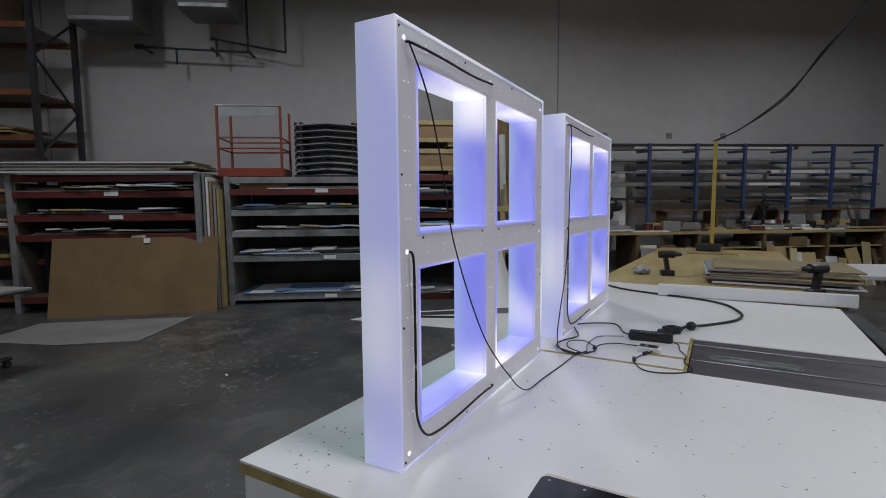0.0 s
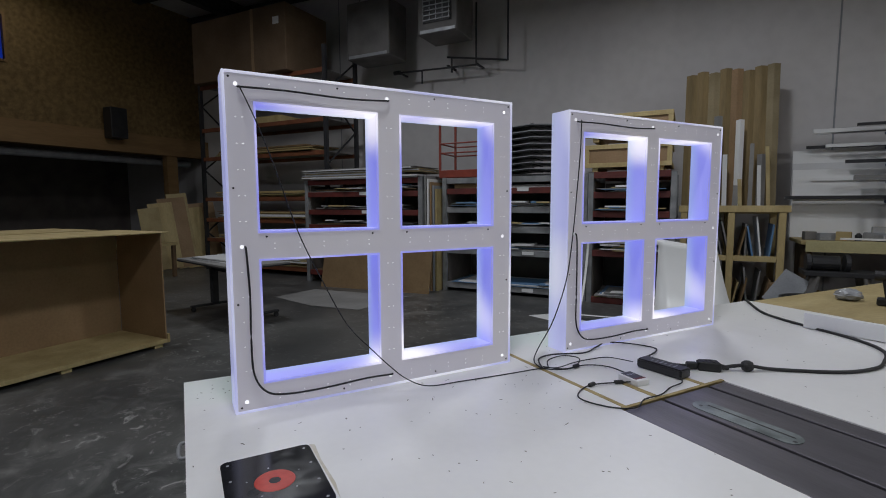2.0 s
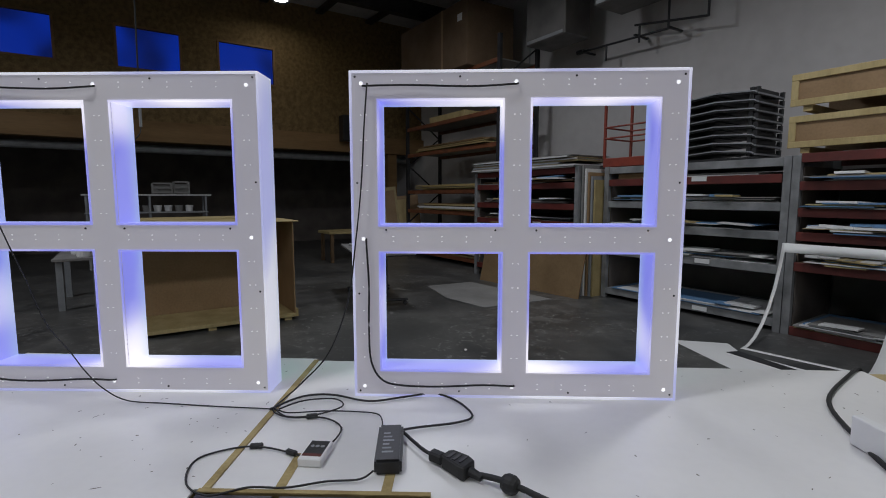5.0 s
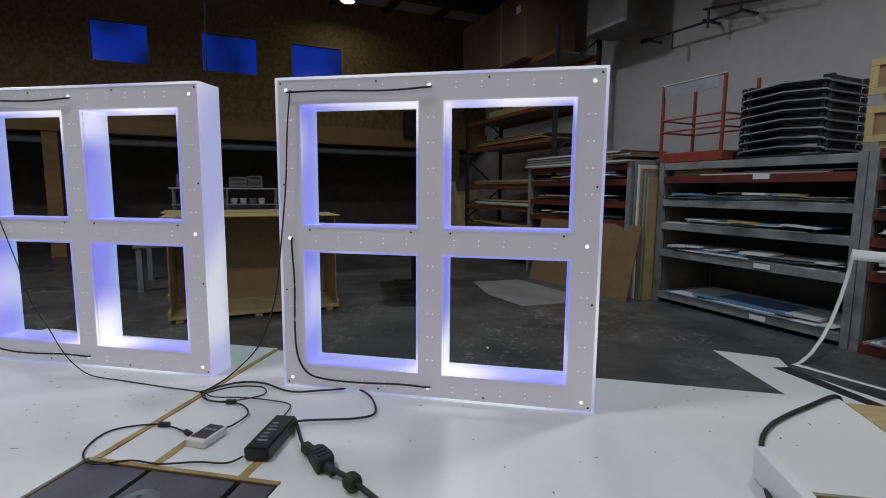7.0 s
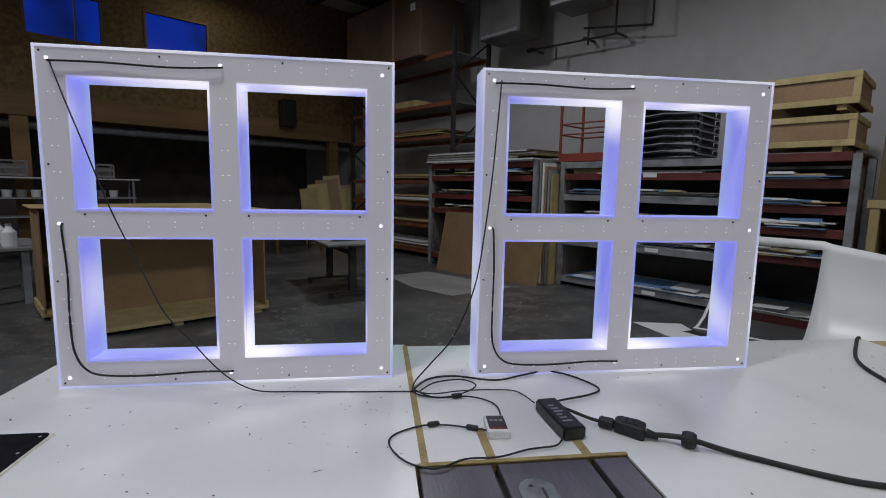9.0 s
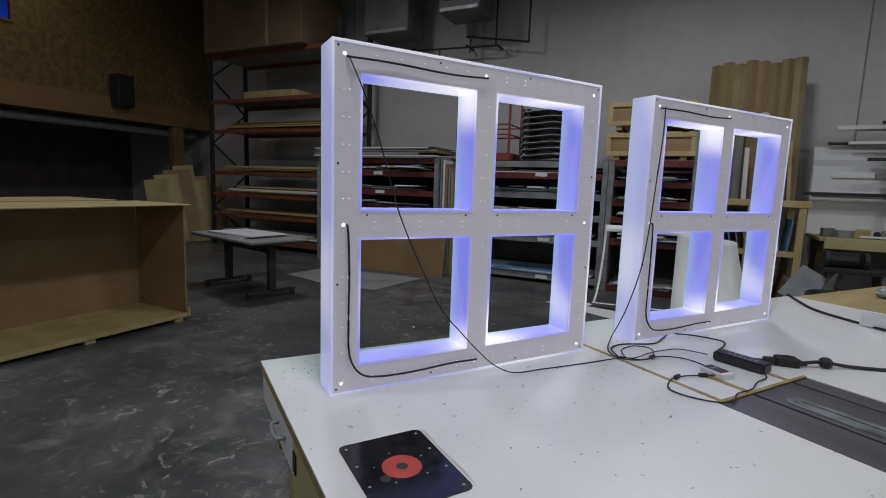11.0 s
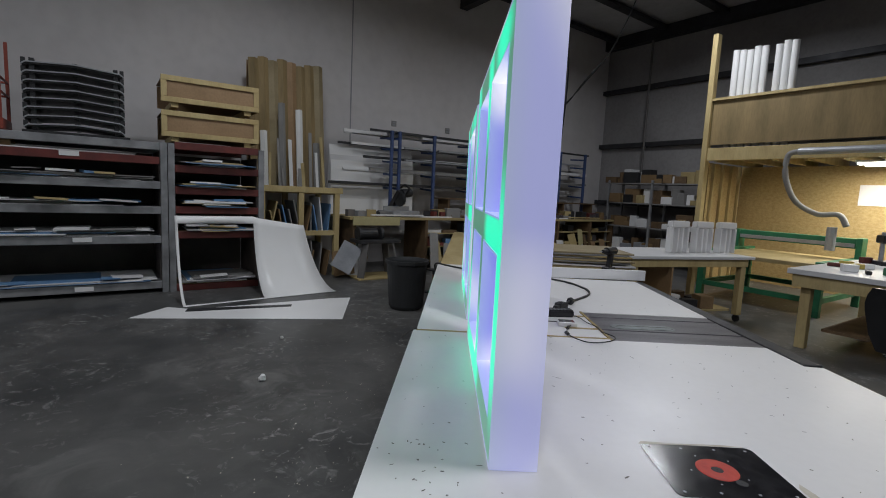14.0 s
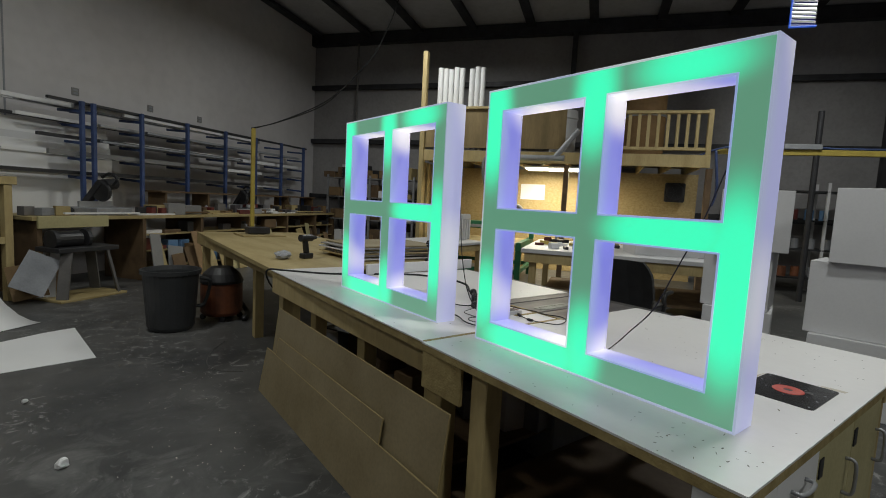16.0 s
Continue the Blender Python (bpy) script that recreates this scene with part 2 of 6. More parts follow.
M_FRONT = glow("lit_green_acrylic", (0.36, 0.42, 0.38), (0.05, 0.21, 0.13), (0.0, 0.92, 0.49), 1.0, 2.2, 0.20, 1.1,
               strips=[(0.05, 0.42, 0.17, 0.5, 1.15), (0.26, 0.56, 0.40, 0.16, 1.1), (0.80, 0.05, 0.46, 0.18, 1.15), (1.07, 0.95, 0.17, 0.44, 1.05),
                       (0.56, 1.0, 0.16, 0.36, 0.9), (0.22, 1.07, 0.32, 0.15, 0.8), (0.54, 0.1, 0.16, 0.34, 0.8), (1.07, 0.2, 0.16, 0.3, 0.8)])
M_DIODE = shine("diode_light", (0.95, 0.95, 1.0), 0.95)
M_TUBE = shine("fluorescent_tube", (1.0, 0.96, 0.85), 9.0)
M_BAY = shine("lamp_lens", (1.0, 0.96, 0.88), 6.0)
M_BLUEGLASS = glow("blue_lit_window", (0.01, 0.015, 0.03), (0.006, 0.02, 0.20), (0.008, 0.05, 0.62), 0.36, 0.9, 0.38, 0.58, 0.15)


# ---- builders ----
def shell(*boxes):
    """A bmesh of boxes given as x0, y0, z0, x1, y1, z1."""
    bm = bmesh.new()
    for b in boxes:
        add(bm, *b)
    return bm


def add(bm, x0, y0, z0, x1, y1, z1, m=None):
    v = [bm.verts.new((x, y, z)) for z in (z0, z1) for x, y in ((x0, y0), (x1, y0), (x1, y1), (x0, y1))]
    for f in ((3, 2, 1, 0), (4, 5, 6, 7), (0, 1, 5, 4), (1, 2, 6, 5), (2, 3, 7, 6), (3, 0, 4, 7)):
        bm.faces.new([v[i] for i in f])
    if m:
        bmesh.ops.transform(bm, matrix=m, verts=v)
    return bm


def soft(bm, width=0.004, segments=1):
    bmesh.ops.bevel(bm, geom=bm.edges[:], offset=width, segments=segments, affect="EDGES", clamp_overlap=True)
    return bm


def rod(bm, p, q, r, n=10, r2=None):
    """A capped round bar from p to q."""
    p, q = Vector(p), Vector(q)
    m = Matrix.Translation((p + q) / 2) @ (q - p).to_track_quat("Z", "Y").to_matrix().to_4x4()
    bmesh.ops.create_cone(bm, cap_ends=True, segments=n, radius1=r, radius2=r if r2 is None else r2, depth=(q - p).length, matrix=m)
    return bm


def beam(bm, p, q, w, h):
    """A square bar from p to q."""
    p, q = Vector(p), Vector(q)
    m = Matrix.Translation((p + q) / 2) @ (q - p).to_track_quat("Z", "Y").to_matrix().to_4x4()
    d = (q - p).length / 2
    return add(bm, -w / 2, -h / 2, -d, w / 2, h / 2, d, m)


def lathe(bm, profile, n=24, m=None):
    """Turns pairs of radius and height round z."""
    rings = [[bm.verts.new((r * math.cos(2 * math.pi * i / n), r * math.sin(2 * math.pi * i / n), z)) for i in range(n)] for r, z in profile]
    for a, b in zip(rings, rings[1:]):
        for i in range(n):
            bm.faces.new((a[i], a[(i + 1) % n], b[(i + 1) % n], b[i]))
    if m:
        bmesh.ops.transform(bm, matrix=m, verts=[v for r in rings for v in r])
    return bm


def tube(bm, points, r, n=6):
    """A smooth round tube along points."""
    pts = [Vector(p) for p in points]
    path = []
    for i in range(len(pts) - 1):
        a, b, c, d = pts[max(i - 1, 0)], pts[i], pts[i + 1], pts[min(i + 2, len(pts) - 1)]
        for k in range(6):
            t = k / 6
            path.append(0.5 * (2 * b + (c - a) * t + (2 * a - 5 * b + 4 * c - d) * t * t + (3 * b - a - 3 * c + d) * t ** 3))
    path.append(pts[-1])
    rings = []
    for i, p in enumerate(path):
        way = path[min(i + 1, len(path) - 1)] - path[max(i - 1, 0)]
        q = way.to_track_quat("Z", "Y")
        rings.append([bm.verts.new(p + q @ Vector((r * math.cos(2 * math.pi * k / n), r * math.sin(2 * math.pi * k / n), 0))) for k in range(n)])
    for a, b in zip(rings, rings[1:]):
        for k in range(n):
            bm.faces.new((a[k], a[(k + 1) % n], b[(k + 1) % n], b[k]))
    bm.faces.new(rings[0][::-1])
    bm.faces.new(rings[-1])
    for f in bm.faces:
        f.smooth = True
    return bm


def mesh_of(name, bm, material):
    me = bpy.data.meshes.new(name)
    bmesh.ops.recalc_face_normals(bm, faces=bm.faces[:])
    bm.to_mesh(me)
    bm.free()
    me.materials.append(material)
    return me


def part(name, bm, material, parent, label="", m=None):
    ob = new(name, mesh_of(name, bm, material))
    ob.parent = parent
    if m:
        ob.matrix_basis = m
    return tagged(ob, label)


def thing(name, m, label, category, group="", kind=""):
    ob = new(name)
    ob.empty_display_size = 0.1
    ob.matrix_world = m
    return tagged(ob, label, category, group, kind)


def single(name, bm, material, m, label, category, group="", kind=""):
    ob = new(name, mesh_of(name, bm, material))
    ob.matrix_world = m
    return tagged(ob, label, category, group, kind)


def structure(name, bm, material, label="", m=ROOM):
    return single(name, bm, material, m, label, name.split("_")[0], "", "structure")


def at(u, v, z=0.0, turn=0.0):
    return ROOM @ pose(u, v, z, 0, 0, turn)


# ---- the hall ----
structure("floor", shell((-17, WALL_S - 0.3, -0.2, WALL_R + 0.3, WALL_V + 0.3, 0)), M_FLOOR, "worn dark grey concrete floor with dust and scuffs")
wall = structure("wall_north", shell((-15.5, WALL_V, 0, WALL_R + 0.3, WALL_V + 0.25, 7.4)), M_WALL, "tall white painted concrete panel wall")
structure("wall_south", shell((-15.5, WALL_S - 0.25, 0, WALL_R + 0.3, WALL_S, 7.4)), M_METAL_WALL, "plain dark steel wall sheet")
structure("wall_east", shell((WALL_R, WALL_S, 0, WALL_R + 0.25, WALL_V, 7.4)), M_METAL_WALL, "dark steel clad end wall")
structure("wall_west", shell((-15.5, WALL_S, 0, -15.2, WALL_V, 3.3)), M_DARK, "back wall beneath the office in a dark shade colour")

# roof lining with dark rafters
bm = bmesh.new()
v = [bm.verts.new(p) for p in ((-15.5, WALL_S, roof(-15.5)), (WALL_R, WALL_S, roof(WALL_R)), (WALL_R, WALL_V, roof(WALL_R)), (-15.5, WALL_V, roof(-15.5)))]
w = [bm.verts.new(x.co + Vector((0, 0, 0.15))) for x in v]
bm.faces.new(v)
bm.faces.new(w)
for i in range(4):
    bm.faces.new((v[i], v[(i + 1) % 4], w[(i + 1) % 4], w[i]))
structure("ceiling", bm, M_ROOF, "pale insulated roof lining between dark purlins")
for k in range(11):
    b = WALL_S + 0.9 + k * 1.5
    if b < WALL_V:
        bm = beam(bmesh.new(), (-11.4, b, roof(-11.4) - 0.1), (WALL_R - 0.02, b, roof(WALL_R) - 0.1), 0.2, 0.08)
        structure("trim_purlin", bm, M_BLACKSTEEL, "dark steel roof purlin")
for k in range(3):
    u = -9 + 7.5 * k
    structure("trim_rafter", shell((u - 0.1, WALL_S, roof(u) - 0.55, u + 0.1, WALL_V, roof(u) - 0.16)), M_BLACKSTEEL, "dark steel roof girder")
structure("trim_eave", shell((WALL_R - 0.22, WALL_S, roof(WALL_R) - 0.32, WALL_R - 0.004, WALL_V - 0.004, roof(WALL_R) - 0.02)), M_BLACKSTEEL, "dark steel eave beam")
for z in (1.5, 3.1, 4.62):
    structure("trim_girt", shell((WALL_R - 0.16, WALL_S, z - 0.06, WALL_R - 0.004, WALL_V - 0.004, z + 0.06)), M_BLACKSTEEL, "dark steel wall girt")
for b in (-5.2, 1.3):
    structure("trim_column", shell((WALL_R - 0.34, b - 0.06, 0, WALL_R - 0.17, b + 0.06, roof(WALL_R) - 0.33)), M_BLACKSTEEL, "dark steel wall column")
structure("trim_conduit", rod(bmesh.new(), (WALL_R - 0.2, 7.2, 0), (WALL_R - 0.2, 7.2, roof(WALL_R) - 0.33), 0.03, 8), M_HEATER, "thin grey conduit running up the end wall")
for u in (-6.4, 3.3):
    structure("trim_panel_joint", shell((u - 0.012, WALL_V - 0.006, 0, u + 0.012, WALL_V + 0.01, 6.9)), M_GREY, "vertical joint between wall panels")

# office front: board wall over a dark recess
wins = [(-1.7, -0.56), (0.62, 1.89), (2.78, 4.1)]
for z0, z1 in ((3.38, 4.58), (5.48, 7.2)):
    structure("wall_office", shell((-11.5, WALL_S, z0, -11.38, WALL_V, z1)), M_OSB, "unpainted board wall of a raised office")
edges = [WALL_S] + [c for w in wins for c in w] + [WALL_V]
for a, b in zip(edges[::2], edges[1::2]):
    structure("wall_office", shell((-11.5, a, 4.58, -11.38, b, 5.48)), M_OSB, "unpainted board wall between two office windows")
for i, (a, b) in enumerate(wins):
    win = tagged(thing("window_%d" % (i + 1), ROOM, "office window glowing deep blue from inside", "window", "office windows"), kind="structure")
    part("pane", shell((-11.46, a, 4.58, -11.45, b, 5.48)), M_BLUEGLASS, win)
    part("window_frame", shell((-11.42, a - 0.05, 4.53, -11.36, b + 0.05, 4.58), (-11.42, a - 0.05, 5.48, -11.36, b + 0.05, 5.53), (-11.42, a - 0.05, 4.58, -11.36, a, 5.48), (-11.42, b, 4.58, -11.36, b + 0.05, 5.48)), M_BEAM, win)
structure("trim_beam", shell((-11.55, WALL_S, 2.9, -11.25, WALL_V, 3.379)), M_BEAM, "timber edge beam of the raised office")
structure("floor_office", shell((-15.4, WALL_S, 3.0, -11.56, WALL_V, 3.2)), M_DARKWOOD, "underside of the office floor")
for b in (-5.5, -2.6, 0.39, 7.6):
    structure("trim_post", soft(shell((-11.5, b - 0.15, 0, -11.3, b + 0.15, 2.899))), M_BEAM, "timber post beneath the office")
structure("trim_duct", rod(bmesh.new(), (-11.75, -6, 2.76), (-11.75, 8.4, 2.76), 0.1, 14), M_ZINC, "round sheet metal duct beneath the office")

# ---- the two light frames ----
W, D, Z0 = 1.117, 0.116, 0.90
RIM, BAR = 0.098, 0.098
HOLE = (W - 2 * RIM - BAR) / 2
SPANS = [(RIM, RIM + HOLE), (W - RIM - HOLE, W - RIM)]


def lattice(y0, y1, inset, grow=0.0):
    """A square panel with four openings."""
    a, b = [(p - grow, q + grow) for p, q in SPANS]
    lo, hi = inset, W - inset
    bm = shell((lo, y0, lo, a[0], y1, hi), (a[1], y0, lo, b[0], y1, hi), (b[1], y0, lo, hi, y1, hi))
    for x0, x1 in (a, b):
        for z0, z1 in ((lo, a[0]), (a[1], b[0]), (b[1], hi)):
            add(bm, x0, y0, z0, x1, y1, z1)
    bmesh.ops.remove_doubles(bm, verts=bm.verts[:], dist=1e-5)
    return bm


def light_frame(m, label):
    ob = thing("light_frame", m, label, "light frame", "light frames on the bench")
    part("back_panel", lattice(0.0, 0.006, 0.0085), M_PANEL, ob, "white opaque backing panel with screw holes and a faint added glow")
    part("front_panel", lattice(D - 0.007, D - 0.001, 0.0085, 0.0065), M_FRONT, ob, "front face of acrylic glowing green")
    t = 0.008
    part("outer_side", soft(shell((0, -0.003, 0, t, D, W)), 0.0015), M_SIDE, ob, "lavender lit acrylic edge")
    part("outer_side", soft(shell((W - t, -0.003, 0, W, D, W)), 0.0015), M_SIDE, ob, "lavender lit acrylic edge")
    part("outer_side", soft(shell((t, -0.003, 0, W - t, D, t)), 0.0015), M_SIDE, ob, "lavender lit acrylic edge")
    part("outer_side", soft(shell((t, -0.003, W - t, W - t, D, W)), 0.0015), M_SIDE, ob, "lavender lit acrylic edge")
    j = 0.006
    for x0, x1 in SPANS:
        for z0, z1 in SPANS:
            y0, y1 = -0.003, D
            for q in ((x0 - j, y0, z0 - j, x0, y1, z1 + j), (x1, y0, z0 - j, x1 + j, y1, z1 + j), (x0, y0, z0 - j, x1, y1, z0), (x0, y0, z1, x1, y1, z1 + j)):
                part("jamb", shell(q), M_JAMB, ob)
    # black screws round the rim and short screws beside the openings
    spots = [(0.02, 0.02), (W - 0.02, 0.02), (0.02, W - 0.02), (W - 0.02, W - 0.02)]
    for k in (0.33, 0.67):
        spots += [(W * k, 0.022), (W * k, W - 0.022), (0.022, W * k), (W - 0.022, W * k)]
    for x0, x1 in SPANS:
        spots += [(x0 + 0.02, SPANS[1][0] - 0.018), (x1 - 0.02, SPANS[1][0] - 0.018)]
    screw = None
    for x, z in spots:
        if screw is None:
            bm = lathe(bmesh.new(), [(0.0001, 0.0025), (0.003, 0.0018), (0.0036, 0)], 10, pose(0, 0, 0, 90, 0, 0))
            screw = part("screw", bm, M_BLACK, ob, "small black screw")
        else:
            s = new("screw", screw.data)
            s.parent = ob
            screw = s
        screw.location = (x, -0.0002, z)
    # pairs of pin holes that let the diodes shine through
    bm = bmesh.new()
    def pins(x, z, dx, dz):
        for s in (-1, 1):
            bmesh.ops.create_circle(bm, cap_ends=True, segments=8, radius=0.0013, matrix=Matrix.Translation((x + s * dx, -0.0012, z + s * dz)) @ pose(0, 0, 0, 90, 0, 0) @ Matrix.Diagonal((2.0, 1, 1, 1)))
    step = 0.083
    for k in range(13):
        c = 0.06 + k * step
        if c < W - 0.08 and c > 0.08 and abs(c - W / 2) > 0.03:
            for z in (0.042, W / 2, W - 0.042):
                pins(c, z, 0, 0.0085)
            for x in (0.047, W / 2, W - 0.047):
                pins(x, c, 0.0095, 0)
    tagged(part("pin_holes", bm, M_DIODE, ob, "pairs of tiny bright pin holes"), kind="stuff")
    # larger cable holes, bright
    for x, z in ((0.04, W - 0.042), (0.036, 0.038), (W - 0.042, W - 0.045), (W - 0.042, 0.038), (W - 0.045, W / 2), (0.04, W / 2), (W / 2 - 0.006, W - 0.04), (W / 2 - 0.006, 0.04)):
        bm = bmesh.new()
        bmesh.ops.create_circle(bm, cap_ends=True, segments=14, radius=0.006, matrix=Matrix.Translation((x, -0.0016, z)) @ pose(0, 0, 0, 90, 0, 0))
        part("cable_hole", bm, M_DIODE, ob)
    # cable strapped to the back
    part("strapped_cable", tube(bmesh.new(), [(0.05, 0.0, W - 0.05), (0.06, -0.012, W - 0.052), (0.2, -0.01, W - 0.05), (0.4, -0.012, W - 0.056), (W / 2 - 0.02, -0.012, W - 0.05), (W / 2, 0.0, W - 0.045)], 0.0035), M_RUBBER, ob, "thin black cable")
    part("strapped_cable", tube(bmesh.new(), [(0.05, 0.0, W / 2), (0.052, -0.012, W / 2 - 0.02), (0.058, -0.01, 0.4), (0.056, -0.012, 0.25), (0.062, -0.01, 0.13), (0.1, -0.012, 0.065), (0.17, -0.011, 0.045), (0.3, -0.01, 0.042), (0.45, -0.012, 0.05), (W / 2 - 0.01, -0.01, 0.047), (W / 2, 0.0, 0.045)], 0.0035), M_RUBBER, ob, "thin black cable")
    return ob


light_frame(pose(-0.005, -0.005, Z0, 0, 0, 0.4), "window-shaped light frame of white acrylic, lit, on the bench")
light_frame(pose(1.419, -0.006, Z0 - 0.003, 0, 0, -0.3), "window-shaped light frame of white acrylic, lit, on the bench")

# ---- benches ----
def bench_top(bm):
    return soft(bm, 0.006, 2)


def slab(corners, z0, z1):
    """A flat slab over a polygon."""
    bm = bmesh.new()
    lo = [bm.verts.new((x, y, z0)) for x, y in corners]
    hi = [bm.verts.new((x, y, z1)) for x, y in corners]
    bm.faces.new(lo[::-1])
    bm.faces.new(hi)
    n = len(corners)
    for i in range(n):
        bm.faces.new((lo[i], lo[(i + 1) % n], hi[(i + 1) % n], hi[i]))
    return bm


I4 = Matrix()
a = thing("work_bench", I4, "white-topped timber workbench with drawers and worn edges", "workbench")
TOPA = [(-0.155, -1.33), (-0.155, 0.415), (1.174, 0.375), (1.174, -0.57), (1.15, -0.575), (1.15, -1.31), (0.9, -1.31), (0.89, -1.385), (-0.1, -1.385)]
part("worktop", slab(TOPA, 0.893, 0.9), M_TOP, a, "white laminate top with chips and dents")
part("worktop_core", slab([(x * 0.998, y * 0.998) for x, y in TOPA], 0.864, 0.8925), M_EDGE, a, "worn particle board edge")
part("apron", soft(shell((-0.10, -1.3, 0.73, 0.85, -1.26, 0.863)), 0.003), M_PINE, a)
part("end_panel", soft(shell((-0.148, 0.203, 0.75, -0.13, 0.408, 0.863)), 0.002), M_WHITE, a, "white panel")
part("side_panel", soft(shell((-0.129, 0.388, 0.75, -0.03, 0.405, 0.863)), 0.002), M_WHITEBOX, a, "white panel")
part("bracket", slab([(0.20, 0.64), (0.37, 0.749), (0.20, 0.749)], -0.128, -0.11), M_YELLOW, a, "yellow painted gusset", pose(0, 0, 0) @ Matrix(((0, 0, 1, 0), (1, 0, 0, 0), (0, 1, 0, 0), (0, 0, 0, 1))))
for y in (0.16, -0.62, -1.25):
    part("leg", soft(shell((-0.09, y - 0.045, 0, 0.0, y + 0.045, 0.729)), 0.004), M_PINE, a)
for x in (0.82, 1.10):
    for y in (0.30, -1.2):
        part("leg", soft(shell((x - 0.045, y - 0.045, 0, x + 0.045, y + 0.045, 0.863)), 0.004), M_PINE, a)
part("gusset", soft(shell((0.9, 0.356, 0.70, 1.165, 0.374, 0.863)), 0.002), M_EDGE, a)
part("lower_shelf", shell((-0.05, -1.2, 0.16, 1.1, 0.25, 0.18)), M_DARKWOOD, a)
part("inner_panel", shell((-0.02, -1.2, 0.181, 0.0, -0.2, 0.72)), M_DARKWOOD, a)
for y0, y1, z0, mt, lab, hx in ((-0.13, 0.199, 0.735, M_WHITE, "white drawer front", 0), (-0.50, -0.134, 0.2, M_CREAM, "cream painted cupboard door", 1), (-0.88, -0.504, 0.2, M_CREAM, "cream painted cupboard door", 1)):
    d = part("drawer_front" if not hx else "cupboard_door", soft(shell((-0.148, y0, z0, -0.13, y1, 0.863)), 0.002), mt, a, lab)
    if hx:
        c = y0 + 0.04 if y0 < -0.6 else y0 + 0.06
        part("handle", tube(bmesh.new(), [(-0.148, c, 0.62), (-0.175, c, 0.625), (-0.18, c, 0.68), (-0.175, c, 0.735), (-0.148, c, 0.74)], 0.006), M_ZINC, d, "bent steel handle")
        part("hinge", shell((-0.152, y1 - 0.04, 0.76, -0.1485, y1 - 0.005, 0.82)), M_BLACKSTEEL, d)
    else:
        c = (y0 + y1) / 2
        part("handle", tube(bmesh.new(), [(-0.148, c - 0.055, 0.80), (-0.172, c - 0.052, 0.80), (-0.178, c, 0.798), (-0.172, c + 0.052, 0.80), (-0.148, c + 0.055, 0.80)], 0.006), M_ZINC, d, "bent steel handle")
chip = random.Random(5)


def chips(n, x0, x1, y0, y1, z, parent, keep):
    bm = bmesh.new()
    while n:
        x, y = chip.uniform(x0, x1), chip.uniform(y0, y1)
        if not keep(x, y):
            continue
        n -= 1
        q, l, w = chip.uniform(0, 6.28), chip.uniform(0.002, 0.007) * (2.2 if chip.random() < 0.08 else 1), chip.uniform(0.0012, 0.003)
        pts = [(l * math.cos(k * 1.05) * (0.8 + 0.4 * chip.random()), w * math.sin(k * 1.05) * (0.8 + 0.4 * chip.random())) for k in range(6)]
        bm.faces.new([bm.verts.new((x + a0 * math.cos(q) - b0 * math.sin(q), y + a0 * math.sin(q) + b0 * math.cos(q), z)) for a0, b0 in pts])
    tagged(part("chips", bm, M_GALV_D, parent, "scattered dark chips and dents in the laminate"), kind="stuff")


chips(130, -0.14, 1.15, -1.28, 0.39, 0.9006, a, lambda x, y: not (-0.1 < x < 0.18 and -0.64 < y < -0.3) and not (-0.01 < x < 1.13 and -0.01 < y < 0.125))
chips(24, -0.13, 0.12, 0.13, 0.40, 0.9006, a, lambda x, y: True)
part("bare_patch", slab([(-0.09, -0.66), (-0.04, -0.655), (0.0, -0.645), (-0.02, -0.632), (-0.085, -0.632)], 0.9003, 0.9006), M_SMEAR, a, "brown worn patch")
part("bare_patch", slab([(0.168, -0.62), (0.176, -0.55), (0.172, -0.42), (0.177, -0.33), (0.163, -0.318)], 0.9003, 0.9006), M_SMEAR, a, "brown worn patch")

b = thing("work_bench", I4, "white-topped workbench beyond the saw, on timber legs", "workbench")
TOPB = [(1.186, 0.36), (3.42, 0.30), (3.40, -0.33), (2.93, -0.34), (2.92, -1.36), (1.72, -1.33), (1.72, -0.57), (1.186, -0.57)]
part("worktop", slab(TOPB, 0.89, 0.897), M_TOP, b, "white laminate top with chips and dents")
part("worktop_core", slab([(1.19, 0.357), (3.417, 0.297), (3.397, -0.333), (2.927, -0.343), (2.917, -1.357), (1.722, -1.327), (1.722, -0.572), (1.19, -0.572)], 0.852, 0.8895), M_EDGE, b, "worn particle board edge")
part("apron", soft(shell((1.22, 0.26, 0.72, 3.38, 0.30, 0.851)), 0.003), M_PINE, b)
for x in (1.26, 1.95, 2.65, 3.3):
    part("leg", soft(shell((x - 0.045, 0.17, 0, x + 0.045, 0.255, 0.851)), 0.004), M_PINE, b)
for x in (1.85, 2.8):
    part("leg", soft(shell((x - 0.045, -1.28, 0, x + 0.045, -1.19, 0.851)), 0.004), M_PINE, b)
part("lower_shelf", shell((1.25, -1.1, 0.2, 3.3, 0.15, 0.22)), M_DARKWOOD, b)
chips(60, 1.2, 3.38, -1.3, 0.33, 0.8976, b, lambda x, y: (x > 1.74 or y > -0.55) and (x < 2.9 or y > -0.28) and not (1.42 < x < 2.57 and -0.02 < y < 0.125))
